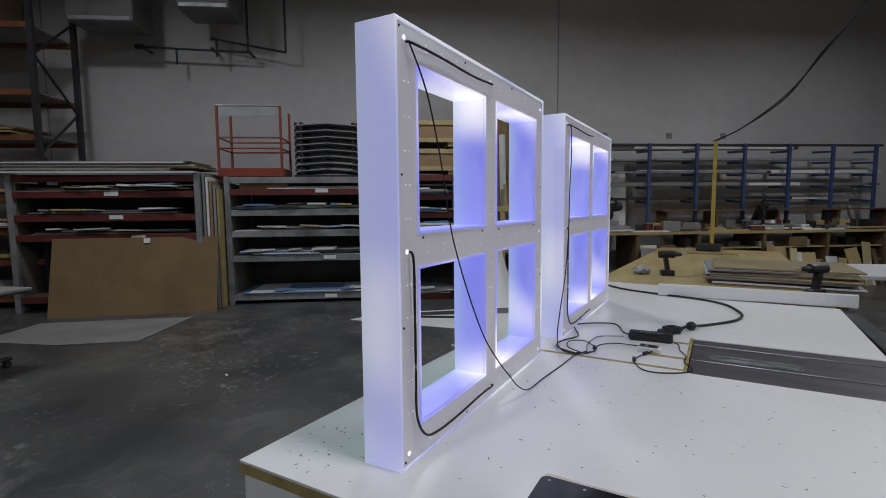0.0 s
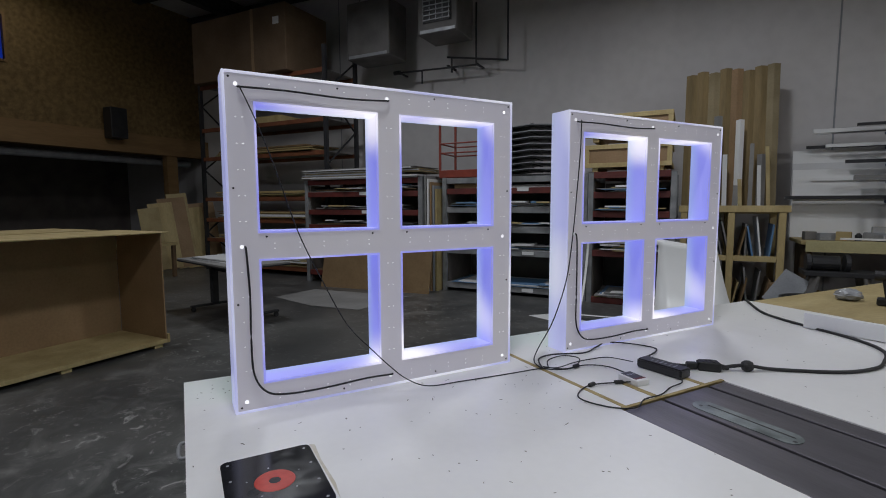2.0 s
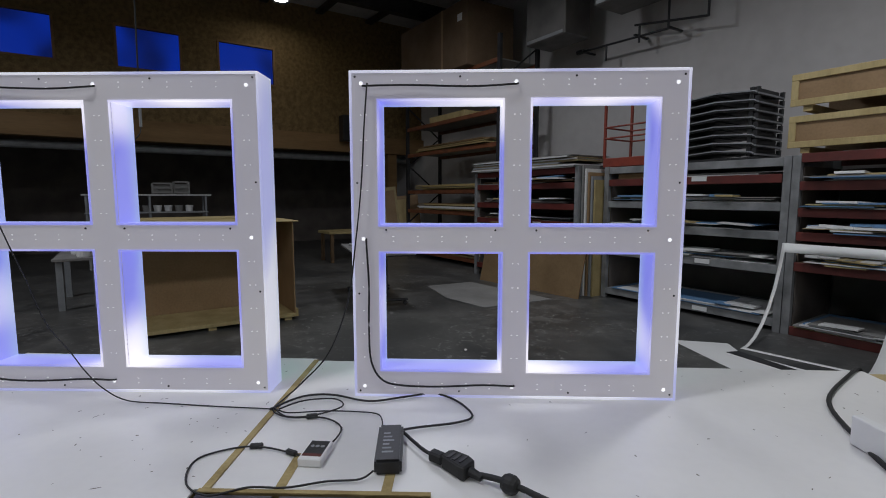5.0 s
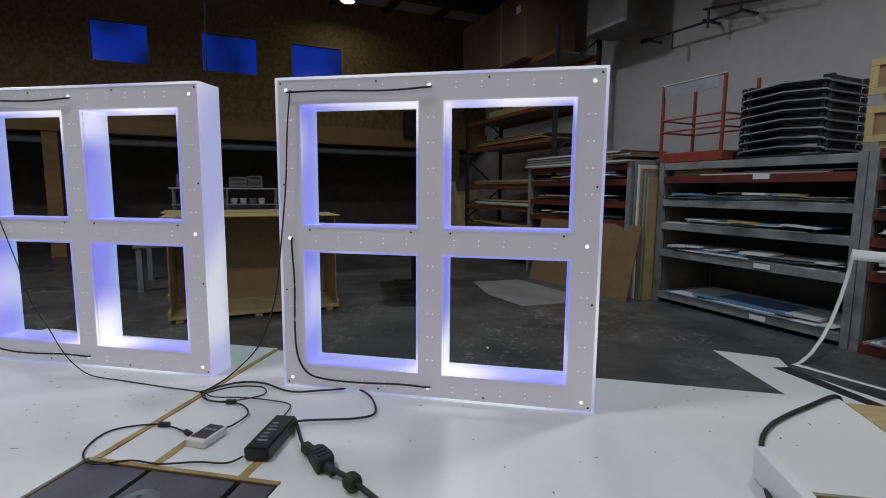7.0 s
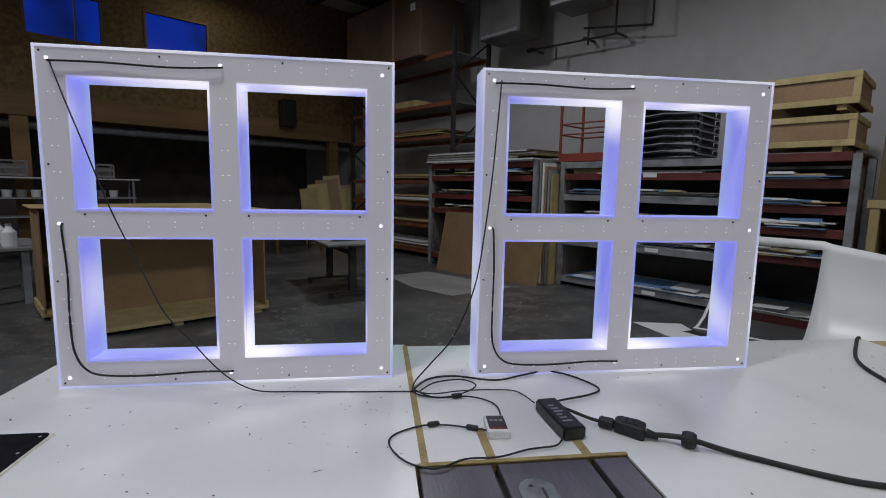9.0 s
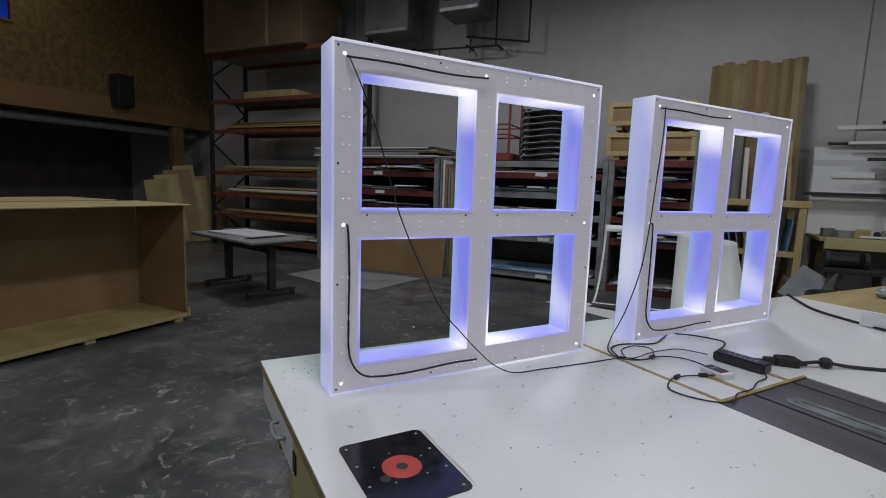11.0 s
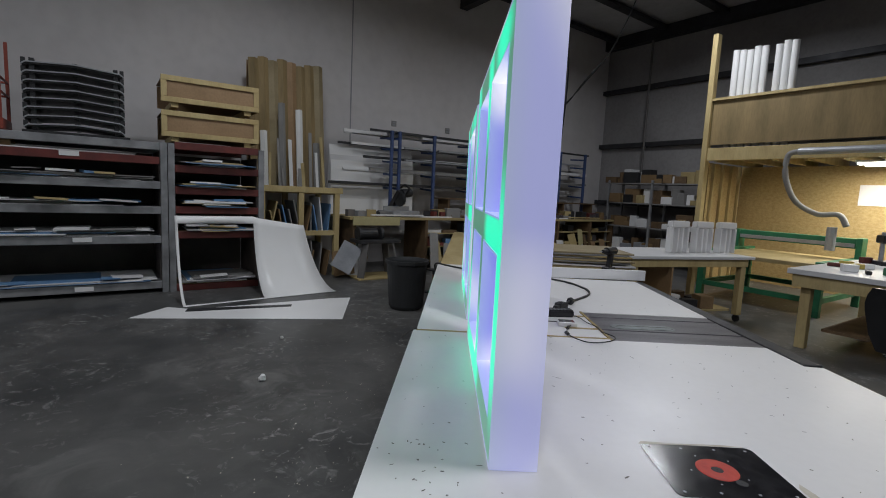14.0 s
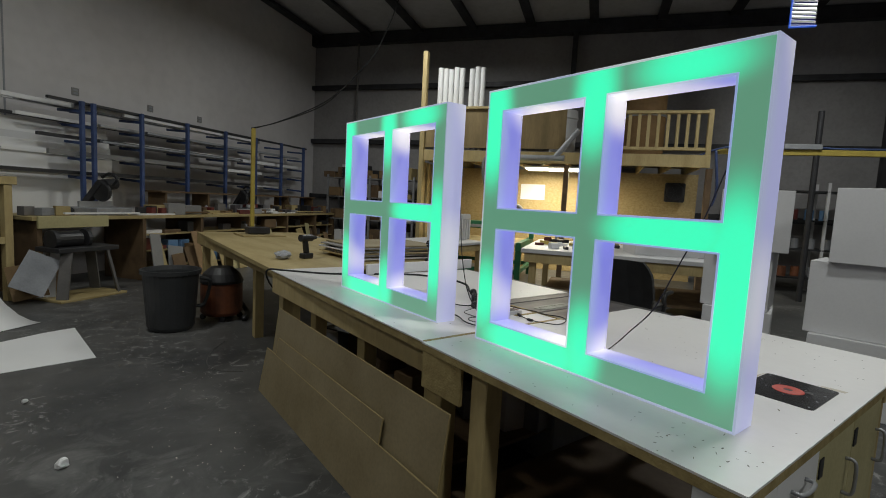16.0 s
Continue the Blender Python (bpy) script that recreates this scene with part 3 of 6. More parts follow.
# bare board strips let into the top round the saw
part("wood_strip", shell((1.166, -0.57, 0.8972, 1.186, 0.36, 0.9012)), M_EDGE, b, "bare brown board strip")
part("wood_strip", shell((1.34, -0.568, 0.8972, 1.365, -0.40, 0.8985)), M_EDGE, b, "bare brown board strip")
part("wood_strip", shell((1.60, -0.568, 0.8972, 1.625, -0.46, 0.8985)), M_EDGE, b, "bare brown board strip")
part("wood_strip", shell((1.16, -0.585, 0.8972, 1.72, -0.571, 0.9008)), M_EDGE, b, "bare brown board strip")

# table saw with its top level with the benches
s = thing("table_saw", I4, "cast iron table saw sunk between the benches", "table saw")
for x0, x1 in ((1.16, 1.345), (1.362, 1.605), (1.622, 1.712)):
    part("saw_table", soft(shell((x0, -1.32, 0.86, x1, -0.588, 0.896)), 0.002), M_STEEL, s, "dark cast iron table section")
part("slot_bed", shell((1.17, -1.315, 0.85, 1.70, -0.59, 0.868)), M_BLACK, s)
part("fence_rail", soft(shell((0.98, -1.455, 0.82, 3.0, -1.368, 0.882)), 0.003), M_BLACKSTEEL, s, "dark steel fence rail")
bm = slab([(1.43 + 0.045 * math.cos(q), -0.83 + (0.125 if math.sin(q) > 0 else -0.125) + 0.045 * math.sin(q)) for q in [k * math.pi / 8 for k in range(16)]], 0.8962, 0.8985)
part("throat_plate", bm, M_THROAT, s, "worn oval steel insert")
part("blade_slot", shell((1.439, -0.975, 0.8986, 1.446, -0.70, 0.8992)), M_BLACK, s)
for y in (-0.985, -0.69):
    part("finger_hole", lathe(bmesh.new(), [(0.0001, 0.8989), (0.006, 0.8989), (0.0065, 0.8986)], 10, Matrix.Translation((1.418, y, 0))), M_BLACK, s)
part("cabinet", soft(shell((1.2, -1.25, 0, 1.68, -0.62, 0.85)), 0.01), M_GREY, s)

# router plate let into the first bench
r = thing("router_plate", pose(0.043, -0.47, 0.9, 0, 0, 0), "black router insert plate with a red ring, let into the bench", "router plate")
outline = []
for cx, cy, q0 in ((0.10, 0.134, 0), (-0.10, 0.134, 90), (-0.10, -0.134, 180), (0.10, -0.134, 270)):
    outline += [(cx + 0.018 * math.cos(radians(q0 + k * 30)), cy + 0.018 * math.sin(radians(q0 + k * 30))) for k in range(4)]
part("plate", slab(outline, -0.004, 0.0025), M_GLOSS, r, "glossy black plastic plate")
part("ring", lathe(bmesh.new(), [(0.014, 0.0026), (0.016, 0.0042), (0.048, 0.0042), (0.05, 0.0026)], 32), M_RINGRED, r, "red ring")
part("collet", lathe(bmesh.new(), [(0.001, 0.0035), (0.009, 0.0035), (0.0145, 0.003)], 20), M_BLACKSTEEL, r)
for x in (-0.1, 0.1):
    for y in (-0.13, -0.045, 0.045, 0.13):
        part("screw", lathe(bmesh.new(), [(0.0001, 0.0034), (0.0035, 0.0032), (0.0042, 0.0026)], 10, Matrix.Translation((x, y, 0))), M_GREY, r)
for q in (20, 95, 160, 235, 310):
    part("small_screw", lathe(bmesh.new(), [(0.0001, 0.0031), (0.0022, 0.003), (0.0027, 0.0026)], 8, Matrix.Translation((0.068 * math.cos(radians(q)), 0.068 * math.sin(radians(q)), 0))), M_ZINC, r)
part("dial", lathe(bmesh.new(), [(0.001, 0.0032), (0.013, 0.0032), (0.014, 0.0026)], 18, Matrix.Translation((-0.055, -0.03, 0))), M_BIN, r)

# timber bench at the end
c = thing("plywood_bench", I4, "long bare plywood bench continuing beyond the white top", "workbench")
part("worktop", slab([(3.428, 0.28), (7.3, 0.1), (7.2, -1.4), (3.5, -1.4), (3.41, -0.36)], 0.855, 0.893), M_PLY, c, "bare plywood top")
part("apron", shell((3.45, 0.08, 0.74, 7.2, 0.12, 0.854)), M_PINE, c)
for x in (3.6, 4.6, 5.8, 7.0):
    part("leg", soft(shell((x - 0.045, -0.01, 0, x + 0.045, 0.08, 0.854)), 0.004), M_PINE, c)
    part("leg", soft(shell((x - 0.045, -1.3, 0, x + 0.045, -1.21, 0.854)), 0.004), M_PINE, c)
single("white_strip", soft(slab([(2.9, -0.30), (2.93, -0.30), (2.99, -1.46), (2.96, -1.46)], 0.9, 0.985), 0.003), M_WHITE, I4, "white plastic strip standing on edge on the bench", "strip")
panel_stack = random.Random(4)
for k in range(9):
    dx, dy, q = panel_stack.uniform(-0.05, 0.05), panel_stack.uniform(-0.05, 0.05), panel_stack.uniform(-5, 5)
    single("board", soft(shell((-0.38, -0.5, 0, 0.38, 0.5, 0.014)), 0.002), (M_HARDB, M_WHITEBOX, M_PLY, M_GALV)[k % 4], pose(4.05 + dx, -1.1 + dy, 0.8935 + k * 0.0165, 0, 0, q), "thin pale board in a loose stack on the plywood bench", "board", "stacked boards")

# ---- along the long wall: racks ----
def pallet_rack(name, u0, u1, v0, v1, top, levels, beam_mat, post_mat, label, deck=M_GALV, braces=True, bh=0.09):
    ob = thing(name, ROOM, label, "pallet rack", "racks along the wall")
    for u in (u0, u1 - 0.08):
        for v in (v0, v1 - 0.07):
            part("post", shell((u, v, 0, u + 0.08, v + 0.07, top)), post_mat, ob)
        if braces:
            n = max(2, int(top / 0.7))
            for k in range(n):
                z = 0.15 + k * (top - 0.3) / n
                p, q = (v0 + 0.06, v1 - 0.06) if k % 2 else (v1 - 0.06, v0 + 0.06)
                part("brace", beam(bmesh.new(), (u + 0.04, p, z), (u + 0.04, q, z + (top - 0.3) / n), 0.03, 0.03), post_mat, ob)
    # dark sheets added at back and sides to stand in for shelf shade
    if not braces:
        part("back_panel", shell((u0 + 0.09, v1 - 0.03, 0.02, u1 - 0.09, v1 - 0.012, top - 0.12)), M_DARK, ob, "added dark sheet standing in for shade inside the rack")
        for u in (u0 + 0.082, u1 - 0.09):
            part("side_panel", shell((u, v0 + 0.08, 0.02, u + 0.006, v1 - 0.075, top - 0.12)), M_DARK, ob, "added dark sheet standing in for shade inside the rack")
    for z in levels:
        part("beam", soft(shell((u0 + 0.082, v0 + 0.005, z - bh, u1 - 0.082, v0 + 0.05, z)), 0.004), beam_mat, ob)
        part("beam", shell((u0 + 0.092, v1 - 0.08, z - bh, u1 - 0.082, v1 - 0.005, z)), beam_mat, ob)
        part("deck", shell((u0 + 0.092, v0 + 0.052, z - 0.02, u1 - 0.092, v1 - 0.085, z - 0.002)), deck, ob)
    return ob


pallet_rack("pallet_rack", -9.35, -5.45, 7.0, 8.1, 4.85, (0.2, 0.78, 1.26, 1.76, 2.72, 3.4, 4.4), M_ORANGE, M_BLACKSTEEL, "tall pallet rack with orange beams and black posts")
pallet_rack("pallet_rack", -5.72, -2.98, 6.6, 7.8, 2.08, (0.25, 1.18, 1.48, 1.83, 2.07), M_RED, M_RACK, "low rack with dark red beams full of sheets", M_DARKWOOD, False, 0.1)
pallet_rack("pallet_rack", -2.72, -0.14, 6.9, 8.1, 2.06, (0.16, 0.79, 1.19, 1.53, 2.05), M_RACK, M_RACK, "grey sheet rack with offcuts on every shelf", M_RACK, False, 0.1)
pallet_rack("pallet_rack", -0.13, 1.14, 6.9, 8.1, 2.06, (0.1, 0.85, 1.20, 1.47, 1.77, 2.08), M_RED, M_RACK, "narrow rack with dark red beams and offcuts", M_DARKWOOD, False, 0.1)
single("rack_beam", soft(shell((-2.63, 6.898, 1.76, -0.23, 6.94, 1.86)), 0.004), M_RED, ROOM, "dark red rack beam across the grey rack", "beam")

# sheets and offcuts on the shelves
heap = random.Random(11)


def sheets(u0, u1, v0, v1, z, n, mats, thick=(0.006, 0.02), lab="sheet offcut lying on a rack shelf", full=0.6, name="sheet"):
    for k in range(n):
        w = (u1 - u0) * heap.uniform(full, 0.98)
        d = (v1 - v0) * heap.uniform(0.6, 1.0)
        u = heap.uniform(u0, u1 - w)
        t = heap.uniform(*thick)
        ob = single(name, shell((0, 0, 0, w, d, t)), heap.choice(mats), at(u, v0 + heap.uniform(-0.06, 0.05), z, heap.uniform(-1.2, 1.2)), lab, "sheet", "sheets on racks")
        z += t + 0.001
    return z


for z in (0.2, 0.78, 1.26, 1.76, 2.72):
    sheets(-9.0, -5.7, 7.05, 8.0, z, heap.randint(4, 8), [M_PLY, M_PINE, M_CARD, M_WHITE, M_BROWN], (0.012, 0.03), "board on the tall pallet rack", 0.75, "board")
single("board", soft(shell((0, 0, 0, 1.5, 0.7, 0.16)), 0.005), M_PINE, at(-8.3, 7.1, 3.4), "thick pale board bundle on the pallet rack", "board")
for z in (1.18, 1.48, 1.83):
    sheets(-5.6, -3.1, 6.65, 7.7, z, 4, [M_GALV, M_DARKWOOD, M_BLACK, M_GREY], full=0.5)
sheets(-5.75, -3.0, 6.55, 7.7, 2.071, 9, [M_GALV, M_GREY, M_WHITEBOX, M_HARDB], (0.012, 0.03), "pale sheet in a stack on top of the rack", 0.85)
for z in (0.16, 0.79, 1.19, 1.53):
    sheets(-2.6, -0.25, 6.93, 7.9, z, 6, [M_WHITE, M_WHITE, M_GALV, M_STUFFBLUE, M_WHITEBOX], (0.004, 0.014), full=0.2)
for z in (0.1, 0.85, 1.20, 1.47, 1.77):
    sheets(0.0, 1.05, 6.86, 7.9, z, 6, [M_WHITE, M_GALV, M_PINE, M_WHITEBOX, M_STUFFBLUE], (0.004, 0.018), full=0.3)
sheets(-2.6, -0.25, 6.92, 7.9, 1.865, 2, [M_WHITE, M_GALV], full=0.5)
for k in range(64):
    wide = k % 3
    u0, u1 = ((-2.6, -0.3), (0.0, 1.05), (-5.5, -3.2))[wide]
    lev = heap.choice(((0.161, 0.791, 1.191, 1.531), (0.101, 0.851, 1.201, 1.471, 1.771), (1.181, 1.481, 1.831))[wide])
    w, d = heap.uniform(0.12, 0.55), heap.uniform(0.1, 0.35)
    single("offcut", shell((0, 0, 0, w, d, heap.uniform(0.006, 0.03))), heap.choice([M_WHITE, M_WHITE, M_GALV, M_WHITEBOX, M_STUFFBLUE, M_PINE]), ROOM @ pose(heap.uniform(u0, u1 - w), (6.86, 6.86, 6.58)[wide] + heap.uniform(-0.05, 0.06), lev + 0.055 + heap.uniform(0, 0.03), heap.uniform(-4, 2), heap.uniform(-3, 3), heap.uniform(-14, 14)), "small pale offcut poking out of a rack shelf", "offcut", "rack offcuts")
single("cardboard_box", soft(shell((0, 0, 0, 0.75, 0.4, 0.12)), 0.004), M_CARD, at(-2.5, 6.95, 1.866), "flat cardboard box on the grey rack", "box")
for u, z in ((-4.35, 1.76), (-4.3, 1.41), (-1.3, 1.80), (-1.2, 0.72), (-1.2, 0.08), (-4.0, 1.1)):
    single("shelf_label", shell((0, 0, 0, 0.2, 0.004, 0.06)), M_WHITE, at(u, 6.594 if u < -3 else 6.892, z), "small white paper label on a rack beam", "label", "rack labels")
# large cardboard sheet leaning on the rack
bm = shell((0, 0, 0, 2.3, 0.02, 1.16))
single("cardboard_sheet", bm, M_CARD, ROOM @ pose(-5.03, 6.22, 0.0, -13, 0, 4), "large brown cardboard sheet leaning on the rack", "cardboard sheet")
single("paper_label", shell((0, 0, 0, 0.09, 0.002, 0.07)), M_WHITE, ROOM @ pose(-3.8, 6.53, 1.05, -13, 0, 4), "small white label stuck on the cardboard", "label")
for k in range(5):
    single("board", shell((0, 0, 0, 0.03, 1.2, 2.1 - 0.06 * k)), (M_GALV, M_WHITE, M_BROWN, M_GREY, M_PLY)[k], at(-2.96 + 0.045 * k, 6.65 + 0.02 * k, 0), "tall sheet standing upright between two racks", "board", "upright sheets")
# large carton on the tall rack
box = thing("carton", at(-9.2, 6.8, 4.402), "huge brown carton on top of the pallet rack", "carton")
part("carton_body", soft(shell((0, 0, 0, 2.9, 1.3, 1.36)), 0.01), M_CRATE, box)
part("tape", shell((1.9, -0.003, 0, 1.98, 0.0, 1.36)), M_BROWN, box)
part("label", shell((2.55, -0.003, 0.95, 2.72, 0, 1.1)), M_WHITE, box, "white label")

# lift basket
l = thing("lift_basket", at(-2.83, 6.98, 2.06), "red guard rail basket of a lift standing on the rack", "lift basket")
part("floor_pan", soft(shell((0, 0, 0, 1.02, 0.7, 0.14)), 0.01), M_LIFT, l)
for x in (0.0, 0.98):
    for y in (0.0, 0.66):
        part("post", shell((x, y, 0.141, x + 0.035, y + 0.035, 1.12)), M_LIFT, l)
for z in (0.45, 0.62):
    for y in (0.008, 0.668):
        part("rail", rod(bmesh.new(), (0.03, y, z), (0.99, y, z), 0.014, 8), M_LIFT, l)
    for x in (0.017, 0.997):
        part("rail", rod(bmesh.new(), (x, 0.03, z), (x, 0.67, z), 0.014, 8), M_LIFT, l)
part("sign_board", shell((0.06, -0.012, 0.95, 0.93, -0.002, 1.1)), M_ZINC, l, "bare metal plate")
part("rail", rod(bmesh.new(), (0.0, 0.017, 1.12), (1.02, 0.017, 1.12), 0.016, 8), M_ZINC, l)

# folded black trays in a stack
for k in range(8):
    t = thing("black_tray", at(-1.12, 7.4, 2.1 + k * 0.105), "black ribbed plastic tray in a tall stack on the rack", "tray", "stacked trays")
    bm = bmesh.new()
    pts = [(-0.5, 0.0), (-0.47, 0.022), (0.0, 0.058), (0.47, 0.022), (0.5, 0.0)]
    lo = [[bm.verts.new((x, y, z)) for x, z in pts] for y in (-0.35, 0.35)]
    hi = [[bm.verts.new((x, y, z + 0.034)) for x, z in pts] for y in (-0.35, 0.35)]
    for i in range(4):
        for a4, fl in ((lo, 1), (hi, 0)):
            bm.faces.new((a4[0][i], a4[0][i + 1], a4[1][i + 1], a4[1][i]))
        for y in (0, 1):
            bm.faces.new((lo[y][i], lo[y][i + 1], hi[y][i + 1], hi[y][i]))
    for i in (0, 4):
        bm.faces.new((lo[0][i], lo[1][i], hi[1][i], hi[0][i]))
    part("tray_shell", bm, M_BLACK, t)
    for x in (-0.44, -0.02, 0.40):
        part("spacer", shell((x, -0.33, 0.045 if x == -0.02 else 0.0, x + 0.05, 0.33, 0.104)), M_BLACK, t)
    lip = bmesh.new()
    for (xa, za), (xb, zb) in zip(pts, pts[1:]):
        beam(lip, (xa, -0.36, za + 0.028), (xb, -0.36, zb + 0.028), 0.018, 0.013)
    part("tray_lip", lip, M_ZINC, t, "pale worn front lip")
    for x in (-0.508, 0.508):
        part("side_lip", shell((x - 0.006, -0.35, 0.012, x + 0.006, 0.35, 0.032)), M_ZINC, t, "pale worn side lip")
        for y in (-0.345, 0.30):
            part("corner_block", shell((x - 0.03 * (x > 0) - 0.007, y, 0.033, x + 0.03 * (x < 0) + 0.007, y + 0.045, 0.099)), M_BLACK, t)
for k in range(2):
    single("dark_base", shell((-0.55, -0.36, 0, 0.55, 0.36, 0.018)), M_BLACK, at(-1.1, 7.4, 2.052 + 0.019 * k), "black base board beneath the trays", "board")

# two wooden crates
for k in range(2):
    z = 2.085 + 0.46 * k
    cr = thing("wooden_crate", at(-0.2, 6.9, z), "shallow crate of pale battens and brown panels on the rack", "crate", "crates on the rack")
    L, H, dp = 1.26, 0.40, 1.0
    part("panel", shell((0.03, 0.022, 0.07, L - 0.03, 0.035, H - 0.01)), M_BROWN, cr, "brown panel")
    part("panel", shell((0.03, dp - 0.03, 0.07, L - 0.03, dp - 0.02, H - 0.01)), M_BROWN, cr, "brown panel")
    part("panel", shell((L - 0.035, 0.04, 0.07, L - 0.025, dp - 0.04, H - 0.01)), M_BROWN, cr, "brown panel")
    part("panel", shell((0.02, 0.04, H - 0.009, L - 0.02, dp - 0.04, H)), M_BROWN, cr, "brown panel")
    for z0 in (0.06, H - 0.06):
        part("batten", soft(shell((0, 0, z0, L, 0.02, z0 + 0.07)), 0.003), M_PINE, cr)
        part("batten", soft(shell((L - 0.022, 0.021, z0, L, dp, z0 + 0.07)), 0.003), M_PINE, cr)
    for x in (0, L - 0.07):
        part("batten", soft(shell((x, 0.001, 0.131, x + 0.07, 0.019, H - 0.061)), 0.003), M_PINE, cr)
    for x in (0.12, L - 0.2):
        part("foot", shell((x, 0.03, 0, x + 0.09, dp - 0.03, 0.069)), M_PINE, cr)

# tall lengths of board stacked upright over a cubby
cub = thing("lumber_cubby", at(1.2, 7.4), "pine cubby holding offcuts with lumber upright above", "cubby")
for x in (0.0, 0.64, 1.28):
    part("upright", soft(shell((x, 0, 0, x + 0.09, 0.09, 1.45)), 0.004), M_PINE, cub)
    part("upright", shell((x, 0.9, 0, x + 0.09, 0.99, 1.45)), M_PINE, cub)
part("top_rail", soft(shell((-0.03, -0.01, 1.451, 1.42, 0.1, 1.55)), 0.004), M_PINE, cub)
part("middle_rail", shell((0.091, 0.01, 0.72, 1.279, 0.08, 0.8)), M_PINE, cub)
part("shelf", shell((0.0, 0.1, 1.43, 1.4, 0.98, 1.45)), M_PLY, cub)
part("shelf", shell((0.1, 0.1, 0.72, 1.27, 0.89, 0.74)), M_PLY, cub)
lum = random.Random(21)
for k in range(12):
    front = k > 7
    u = 1.19 + (k * 0.162 if not front else (k - 8) * 0.3 + 0.12)
    h = lum.uniform(2.22, 2.3) if not front else lum.uniform(0.85, 1.5)
    mt = (M_LUMBER, M_LUMBER, M_HARDB, M_LUMBER, M_BROWN)[k % 5] if not front else (M_WHITE, M_GALV)[k % 2]
    bm = bmesh.new()
    w = 0.112 if front else 0.168
    prof = [(0, 0), (w * 0.3, 0.02), (w * 0.5, 0.045), (w * 0.8, 0.02), (w, 0), (w, 0.03), (w * 0.5, 0.075), (0, 0.03)]
    lo = [bm.verts.new((x, -y, 0)) for x, y in prof]
    hi = [bm.verts.new((x, -y, h)) for x, y in prof]
    bm.faces.new(lo)
    bm.faces.new(hi)
    for i in range(8):
        bm.faces.new((lo[i], lo[(i + 1) % 8], hi[(i + 1) % 8], hi[i]))
    single("lumber_length", bm, mt, ROOM @ pose(u, 7.95 - 0.22 * front, 1.452, -6, lum.uniform(-0.3, 0.3), 0), "tall moulded board standing upright against the wall", "lumber", "upright lumber")
for k in range(9):
    h = lum.uniform(0.25, 1.05)
    single("lumber_length", shell((0, 0, 0, lum.uniform(0.03, 0.08), 0.012, h)), lum.choice([M_WHITEBOX, M_GALV, M_PLY, M_GALV]), ROOM @ pose(1.45 + 0.115 * k + lum.uniform(-0.05, 0.05), 7.62, 1.452, -7, lum.uniform(-2.5, 2.5), lum.uniform(-8, 8)), "pale strip standing before the upright lumber", "lumber", "upright lumber")
single("backing_board", shell((1.2, 8.30, 1.452, 2.48, 8.315, 3.66)), M_BROWN, ROOM, "brown board behind the upright lumber", "board")
for k in range(22):
    h = lum.uniform(0.35, 0.66)
    single("offcut", shell((-0.01, 0, 0, 0.012, 0.5, h)), lum.choice([M_WHITE, M_CARD, M_STUFFBLUE, M_GALV, M_PLY]), ROOM @ pose(1.34 + 0.05 * k, 7.5 - 0.03 * (k % 3), 0.741 if k % 2 else 0.001, 0, lum.uniform(-14, 14), 0), "flat offcut standing in the cubby", "offcut", "cubby offcuts")
for k in range(4):
    single("offcut", shell((-0.18, 0, 0, 0.18, 0.012, 0.5 - 0.06 * k)), (M_GREY, M_CARD, M_WHITEBOX, M_BROWN)[k], ROOM @ pose(2.42 + 0.13 * k, 6.98 + 0.1 * k, (0.17, 0.06, 0.03, 0.09)[k], -20, (27, -10, 4, 14)[k], -30), "loose panel offcut leaning beside the cubby", "offcut", "leaning offcuts")

# white sheet curling up from the floor, with a cut-out
def curl(t):
    """Height profile across the sheet."""
    q = min(1, max(0, t))
    return 5.98 + 0.72 * math.sin(q * 1.35), 1.08 * (1 - math.cos(q * 1.57)) + 0.004


bm = bmesh.new()
us = [-0.085, -0.05, 0.3, 0.65, 0.93, 1.2, 1.45, 1.7, 2.0]
ts = [0.0, 0.05, 0.12, 0.25, 0.4, 0.55, 0.7, 0.85, 0.94, 1.0]
grid = {}
for i, u in enumerate(us):
    for k, t in enumerate(ts):
        v, z = curl(t)
        shrink = 1 - 0.16 * t if u > 1 else 1
        grid[i, k] = bm.verts.new((u * shrink if u > 1 else u, v + 0.1 * (u - 1) * (1 - t), z * (1 - 0.12 * max(0, u - 1))))
for i in range(len(us) - 1):
    for k in range(len(ts) - 1):
        if not (0 < i < 4 and 0 < k < len(ts) - 2):
            bm.faces.new((grid[i, k], grid[i + 1, k], grid[i + 1, k + 1], grid[i, k + 1]))
for f in bm.faces:
    f.smooth = True
sheet = single("curled_sheet", bm, M_WHITE, ROOM, "white plastic sheet with a cut-out curling up against the rack", "plastic sheet")
thick = sheet.modifiers.new("thickness", "SOLIDIFY")
thick.thickness = 0.004
single("floor_sheet", slab([(-0.67, 5.56), (1.45, 4.56), (2.01, 5.60), (1.75, 5.66), (0.0, 5.72), (-0.25, 5.95)], 0.002, 0.006), M_WHITE, ROOM, "flat white plastic sheet lying on the concrete floor", "plastic sheet")
single("floor_sheet", slab([(-0.1, 5.62), (1.1, 5.40), (1.14, 5.50), (-0.05, 5.76)], 0.0062, 0.009), M_BLACKSTEEL, ROOM, "dark strip lying across the white floor sheet", "strip")
single("floor_sheet", slab([(-5.0, 5.0), (-3.95, 4.72), (-3.08, 4.80), (-2.95, 6.05), (-4.9, 5.9)], 0.002, 0.006), M_GALV, ROOM, "pale board lying on the floor before the rack", "board")
